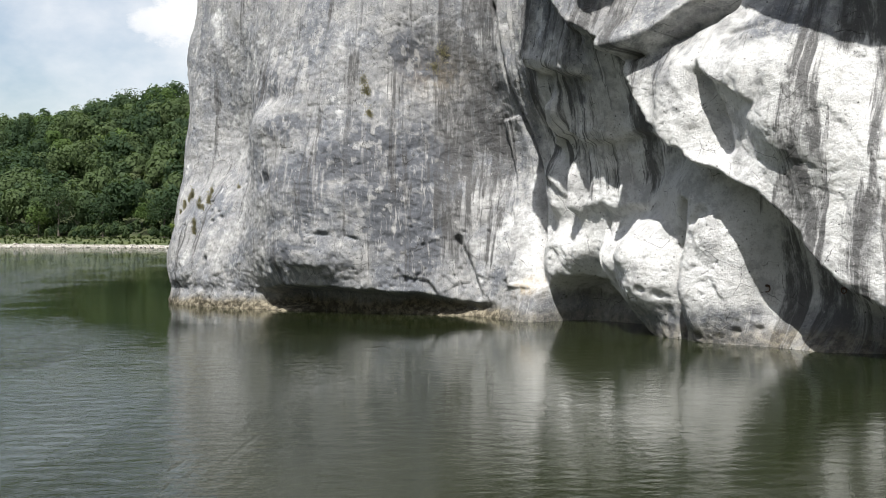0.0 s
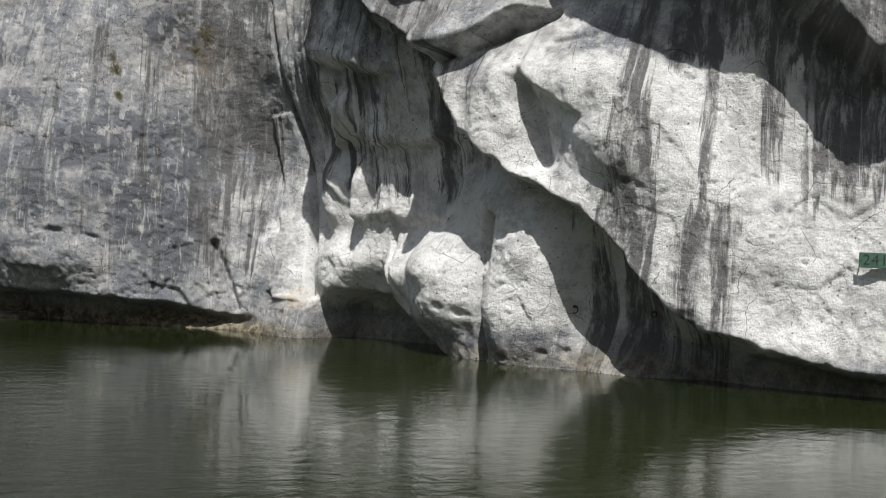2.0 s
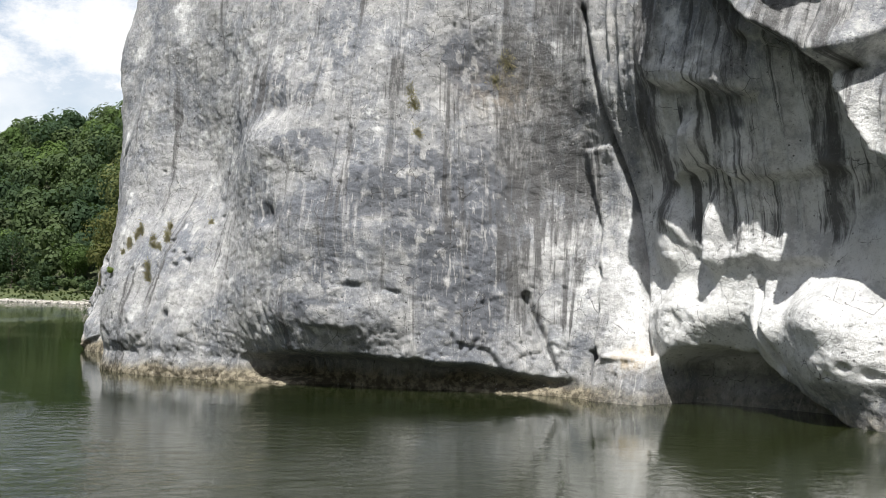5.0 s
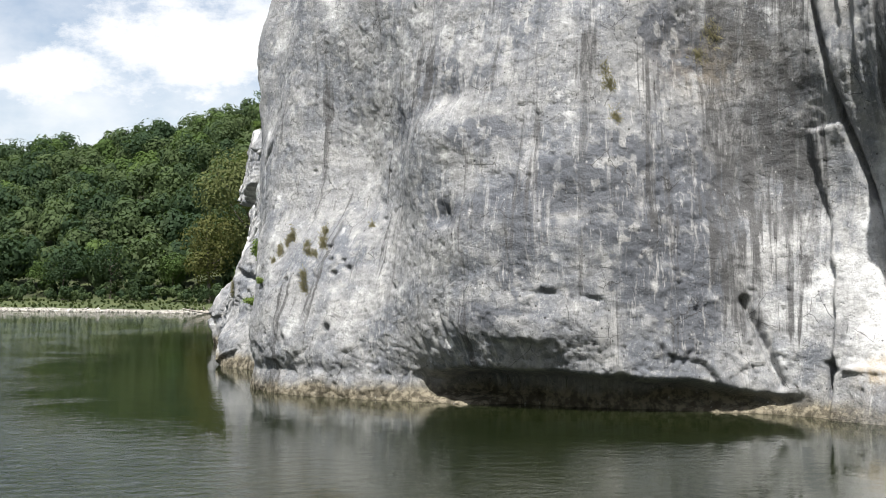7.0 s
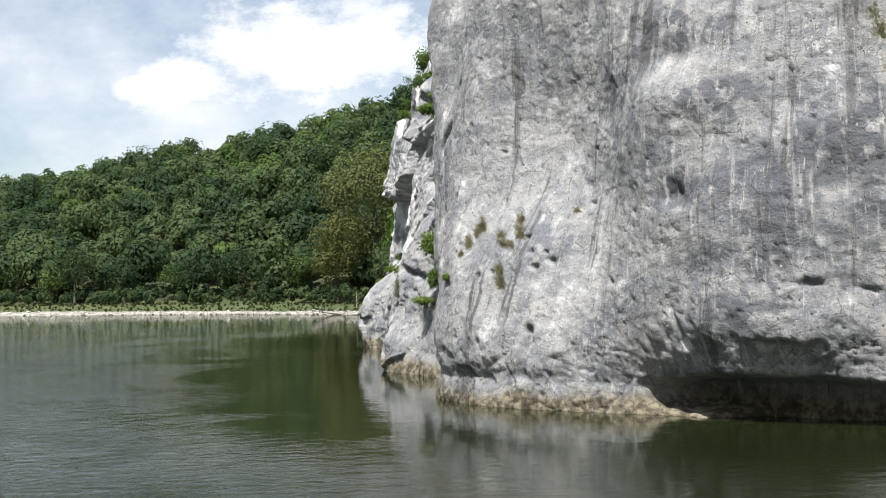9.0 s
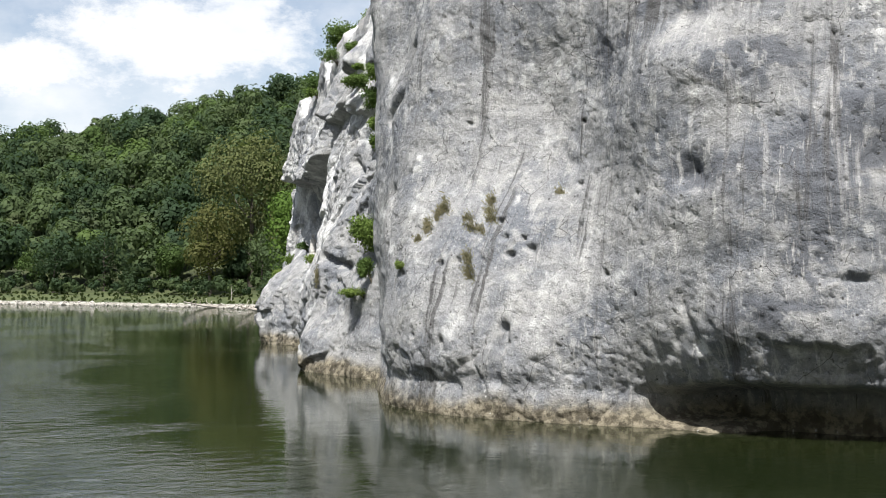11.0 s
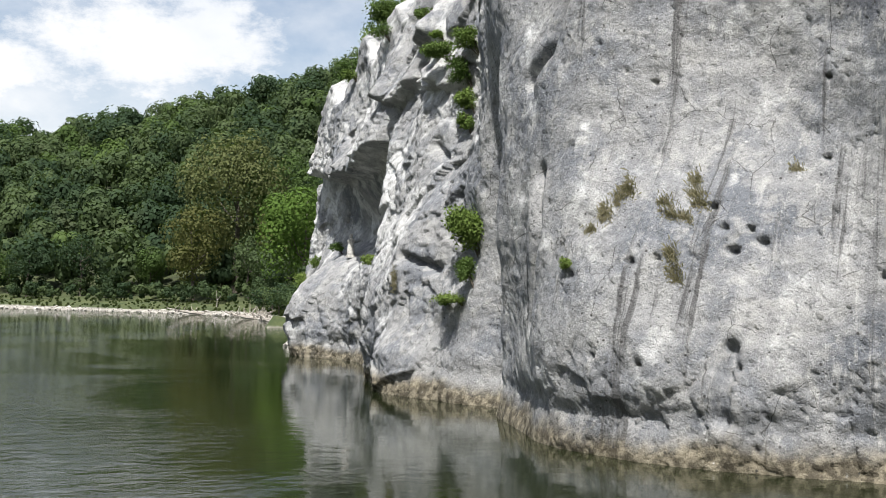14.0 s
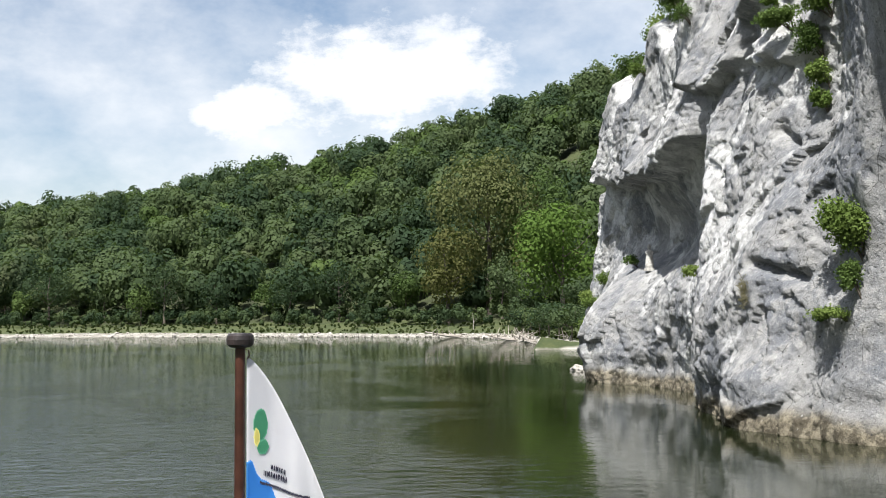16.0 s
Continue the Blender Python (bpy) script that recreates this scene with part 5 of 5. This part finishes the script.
for n, (s, z, w, h) in enumerate(((85.55, 6.2, 0.25, 0.55), (85.75, 5.95, 0.25, 0.5), (86.0, 5.65, 0.3, 0.5), (83.95, 6.35, 0.2, 0.45), (83.85, 6.05, 0.35, 0.45), (84.2, 5.55, 0.4, 0.4), (83.6, 5.8, 0.3, 0.4),
                                  (84.45, 5.85, 0.25, 0.3), (83.85, 5.45, 0.25, 0.3), (83.9, 4.5, 0.2, 0.5), (83.75, 4.1, 0.25, 0.5), (86.3, 5.2, 0.25, 0.3), (81.6, 6.6, 0.2, 0.25), (84.9, 4.5, 0.2, 0.25), (102.9, 4.2, 0.35, 0.6), (108.0, 4.6, 0.5, 0.5),
                                  (66.4, 13.2, 0.5, 0.6), (66.7, 12.4, 0.5, 0.4), (70.8, 11.6, 0.3, 0.5), (70.6, 11.1, 0.3, 0.4), (70.3, 9.9, 0.2, 0.4))):
    grass_tuft(s, z, w, h, 300 + n, "dry yellow-green grass tuft in a rock crack", TUFT)
shrub(86.75, 4.25, 0.5, 0.5, LEAF_ROCK, 290, "small round green plant in a rock crack", 260, 0.05)


# ---- mooring rings and the niche figure ----
def mooring_ring(s, z, size):
    spot, way = rock_at(s, z, 0.02)
    root = new("mooring_ring")
    root.matrix_world = look(spot + way, spot)
    root.location = spot
    tagged(root, "rusty iron mooring ring bolted to the white rock", "ring", "mooring rings on the rock")
    bm = bmesh.new()
    turns, sides = 28, 8
    loop = [[bm.verts.new(((size + 0.022 * math.cos(b)) * math.cos(a), (size + 0.022 * math.cos(b)) * math.sin(a) - size * 0.7, 0.05 + 0.022 * math.sin(b)))
             for b in [k * 2 * math.pi / sides for k in range(sides)]] for a in [k * 2 * math.pi / turns for k in range(turns)]]
    for i in range(turns):
        for k in range(sides):
            bm.faces.new((loop[i][k], loop[(i + 1) % turns][k], loop[(i + 1) % turns][(k + 1) % sides], loop[i][(k + 1) % sides]))
    part("ring", bm, IRON, root)
    bm = bmesh.new()
    bmesh.ops.create_cone(bm, segments=12, radius1=0.045, radius2=0.035, depth=0.24, cap_ends=True)
    part("bolt", bm, IRON, root)
    return root


mooring_ring(47.75, 2.15, 0.13)
mooring_ring(44.9, 2.2, 0.10)

# the river kilometre plate: green enamel with dark digits, bolted to the rock
SIGN_GREEN = simple("weathered_green_enamel", (0.035, 0.085, 0.055), (0.06, 0.13, 0.085), 7.0, 0.5, 0.003)
SIGN_INK = simple("dark_sign_paint", (0.012, 0.014, 0.013), (0.03, 0.032, 0.03), 20.0, 0.6, 0.001)
spot, way = rock_at(37.2, 4.3, 0.35)
plate = new("kilometre_plate")
plate.matrix_world = look(spot, spot + way) @ Matrix.Rotation(math.pi, 4, "Y")
tagged(plate, "weathered green metal plate with dark digits bolted to the rock", "sign")
bm = bmesh.new()
bmesh.ops.create_cube(bm, size=1.0)
bmesh.ops.scale(bm, vec=(1.15, 0.46, 0.03), verts=bm.verts)
bmesh.ops.bevel(bm, geom=bm.edges[:], offset=0.008, segments=2, affect="EDGES")
part("panel", bm, SIGN_GREEN, plate)
for x in (-0.5, 0.5):
    bm = bmesh.new()
    bmesh.ops.create_cone(bm, segments=10, radius1=0.018, radius2=0.018, depth=1.1, cap_ends=True, matrix=Matrix.Translation((x, 0.0, -0.5)))
    part("bracket", bm, IRON, plate)
for n, digit in enumerate("241"):
    text = bpy.data.curves.new("digit", "FONT")
    text.body, text.size, text.extrude, text.align_x, text.align_y = digit, 0.46, 0.004, "CENTER", "CENTER"
    holder = bpy.data.objects.new("digit", text)
    me = bpy.data.meshes.new_from_object(holder)
    bpy.data.objects.remove(holder)
    me.materials.append(SIGN_INK)
    ob = new("digit", me)
    ob.parent = plate
    ob.location = (-0.36 + 0.25 * n, 0.0, 0.02)

spot, way = rock_at(126.4, 6.0, 0.25)
bm = bmesh.new()
profile = [(0.30, 0.0), (0.30, 0.16), (0.22, 0.18), (0.25, 0.32), (0.21, 0.62), (0.18, 0.85), (0.23, 1.02), (0.20, 1.12), (0.08, 1.17), (0.07, 1.21), (0.115, 1.27), (0.12, 1.36), (0.08, 1.45), (0.0, 1.47)]
rings = [[bm.verts.new((r * math.cos(k * math.pi / 7), 0.75 * r * math.sin(k * math.pi / 7), h)) for k in range(14)] for r, h in profile[:-1]]
tip = bm.verts.new((0, 0, profile[-1][1]))
for one, two in zip(rings, rings[1:]):
    for k in range(14):
        bm.faces.new((one[k], one[(k + 1) % 14], two[(k + 1) % 14], two[k]))
for k in range(14):
    bm.faces.new((rings[-1][k], rings[-1][(k + 1) % 14], tip))
bm.faces.new(rings[0][::-1])
me = bpy.data.meshes.new("statue")
bm.to_mesh(me)
bm.free()
me.materials.append(STATUE)
statue = new("statue", me)
statue.location = spot - Vector((0, 0, 0.12))
tagged(statue, "small pale stone statue standing in the cliff niche", "statue")


# ---- the flag at the bow ----
WOOD = simple("varnished_pole", (0.035, 0.014, 0.010), (0.075, 0.030, 0.020), 9.0, 0.35, 0.003)
KNOB = simple("dark_knob", (0.020, 0.017, 0.017), (0.045, 0.035, 0.034), 12.0, 0.4, 0.002)


def cloth(name, color, dark):
    m = Nodes(name)
    c = m.coords("Object")
    weave = m.noise(c, 160.0, 2, 0.5)
    tone = m.mix(m.range(m.noise(c, 5.0, 4), 0.35, 0.65, 0, 0.35), color, dark)
    mat = m.done(tone, 0.75, m.bump(weave, 0.25, 0.002))
    thin = m.tree.nodes.new("ShaderNodeBsdfTranslucent")
    m.link(tone, thin.inputs["Color"])
    both = m.tree.nodes.new("ShaderNodeMixShader")
    both.inputs[0].default_value = 0.3
    m.link(m.bsdf.outputs[0], both.inputs[1])
    m.link(thin.outputs[0], both.inputs[2])
    m.link(both.outputs[0], m.out.inputs["Surface"])
    return mat


WHITE = cloth("white_cloth", (0.82, 0.82, 0.84), (0.72, 0.73, 0.78))
BLUE = cloth("blue_print", (0.06, 0.33, 0.78), (0.05, 0.27, 0.68))
GREEN = cloth("green_print", (0.10, 0.40, 0.24), (0.08, 0.33, 0.20))
YELLOW = cloth("yellow_print", (0.80, 0.74, 0.25), (0.72, 0.66, 0.22))
INK = cloth("dark_print", (0.03, 0.03, 0.06), (0.05, 0.05, 0.08))

POLE_TOP = Vector((-2.791, 7.543, 3.516))
flagpole = new("flagpole")
flagpole.location = (POLE_TOP.x, POLE_TOP.y, -3.0)
tagged(flagpole, "dark varnished wooden flagpole with a flat round knob", "flagpole")
tall_pole = POLE_TOP.z + 3.0
bm = bmesh.new()
limb(bm, [(-0.03, 0, 0), (-0.01, 0, tall_pole * 0.6), (0, 0, tall_pole - 0.02)], 0.027, 0.019, 20)
part("pole", bm, WOOD, flagpole)
bm = bmesh.new()
outline = [(0.018, -0.055), (0.04, -0.05), (0.051, -0.04), (0.053, -0.022), (0.050, -0.006), (0.042, 0.002), (0.0, 0.004)]
rings = [[bm.verts.new((r * math.cos(k * math.pi / 14), r * math.sin(k * math.pi / 14), tall_pole + h)) for k in range(28)] for r, h in outline[:-1]]
tip = bm.verts.new((0, 0, tall_pole + outline[-1][1]))
for one, two in zip(rings, rings[1:]):
    for k in range(28):
        bm.faces.new((one[k], one[(k + 1) % 28], two[(k + 1) % 28], two[k]))
for k in range(28):
    bm.faces.new((rings[-1][k], rings[-1][(k + 1) % 28], tip))
bm.faces.new(rings[0][::-1])
part("knob", bm, KNOB, flagpole, "dark rounded disc knob")
bm = bmesh.new()
limb(bm, [(0.015, 0, tall_pole - 0.06), (0.032, 0, tall_pole - 0.062), (0.034, 0, tall_pole - 0.085), (0.026, 0, tall_pole - 0.095)], 0.003, 0.003, 6)
part("eye_hook", bm, IRON, flagpole, "small steel eye hook")


def flag_point(u, v, out=0.0):
    """A place on the drooping cloth: u along the fly, v down the hoist, both 0 to 1."""
    x = 0.024 + 0.37 * u ** 0.85 * (1 - 0.18 * v)
    z = tall_pole - 0.085 - 0.78 * v - 0.72 * u ** 1.15 * (1 - 0.25 * v)
    y = 0.045 * math.sin(7 * u + 2.2 * v) * u ** 0.5 + 0.03 * math.sin(13 * u - 3 * v) * u - 0.02 * u
    return Vector((x, y - out, z))


flag = new("flag")
flag.location = flagpole.location
tagged(flag, "drooping white flag with blue wave, green leaf and ship print", "flag")


def patch(name, material, inside, out, label="", fine=44):
    """The piece of the cloth for which inside(u, v) holds, with its thickness."""
    bm = bmesh.new()
    put = {}

    def corner(i, j):
        if (i, j) not in put:
            put[i, j] = bm.verts.new(flag_point(i / fine, j / fine, out))
        return put[i, j]

    for i in range(fine):
        for j in range(fine):
            if inside((i + 0.5) / fine, (j + 0.5) / fine):
                bm.faces.new((corner(i, j), corner(i + 1, j), corner(i + 1, j + 1), corner(i, j + 1)))
    bmesh.ops.solidify(bm, geom=bm.faces[:], thickness=0.0012)
    for f in bm.faces:
        f.smooth = True
    return part(name, bm, material, flag, label)


def printed(inside):
    """A print given by its way right of the pole and its way down from the top, in metres."""
    def test(u, v):
        p = flag_point(u, v)
        return inside(p.x, tall_pole - p.z)
    return test


def oval(a, b, ra, rb):
    return printed(lambda x, y: ((x - a) / ra) ** 2 + ((y - b) / rb) ** 2 < 1)


def bars(x, y):
    first, second = y - 0.508 - 0.30 * (x - 0.12), y - 0.535 - 0.30 * (x - 0.12)
    return (0.112 < x < 0.170 and abs(first) < 0.0085 or 0.085 < x < 0.180 and abs(second) < 0.010) and int(x * 900) % 6 < 4


def hull(x, y):
    return 0.075 < x < 0.262 and abs(y - 0.562 - 0.30 * (x - 0.075)) < 0.0045 or 0.20 < x < 0.262 and abs(y - 0.618 - 1.1 * (0.262 - x)) < 0.006


patch("cloth", WHITE, lambda u, v: True, 0.0, "white woven cloth")
patch("wave", BLUE, printed(lambda x, y: y > 0.485 + 1.25 * max(0.0, x - 0.035) + 0.012 * math.sin(60 * x + 30 * y)), 0.004, "bright blue printed wave", 110)
patch("leaf", GREEN, oval(0.076, 0.345, 0.026, 0.060), 0.004, "green printed leaf", 130)
patch("leaf", GREEN, oval(0.084, 0.428, 0.022, 0.030), 0.004, "green printed leaf", 130)
patch("sun_print", YELLOW, oval(0.062, 0.392, 0.011, 0.034), 0.006, "yellow printed spot", 130)
patch("ship_hull_print", INK, printed(hull), 0.006, "thin dark printed ship outline", 150)
patch("ship_deck_print", INK, printed(bars), 0.006, "rows of dark printed bars", 150)
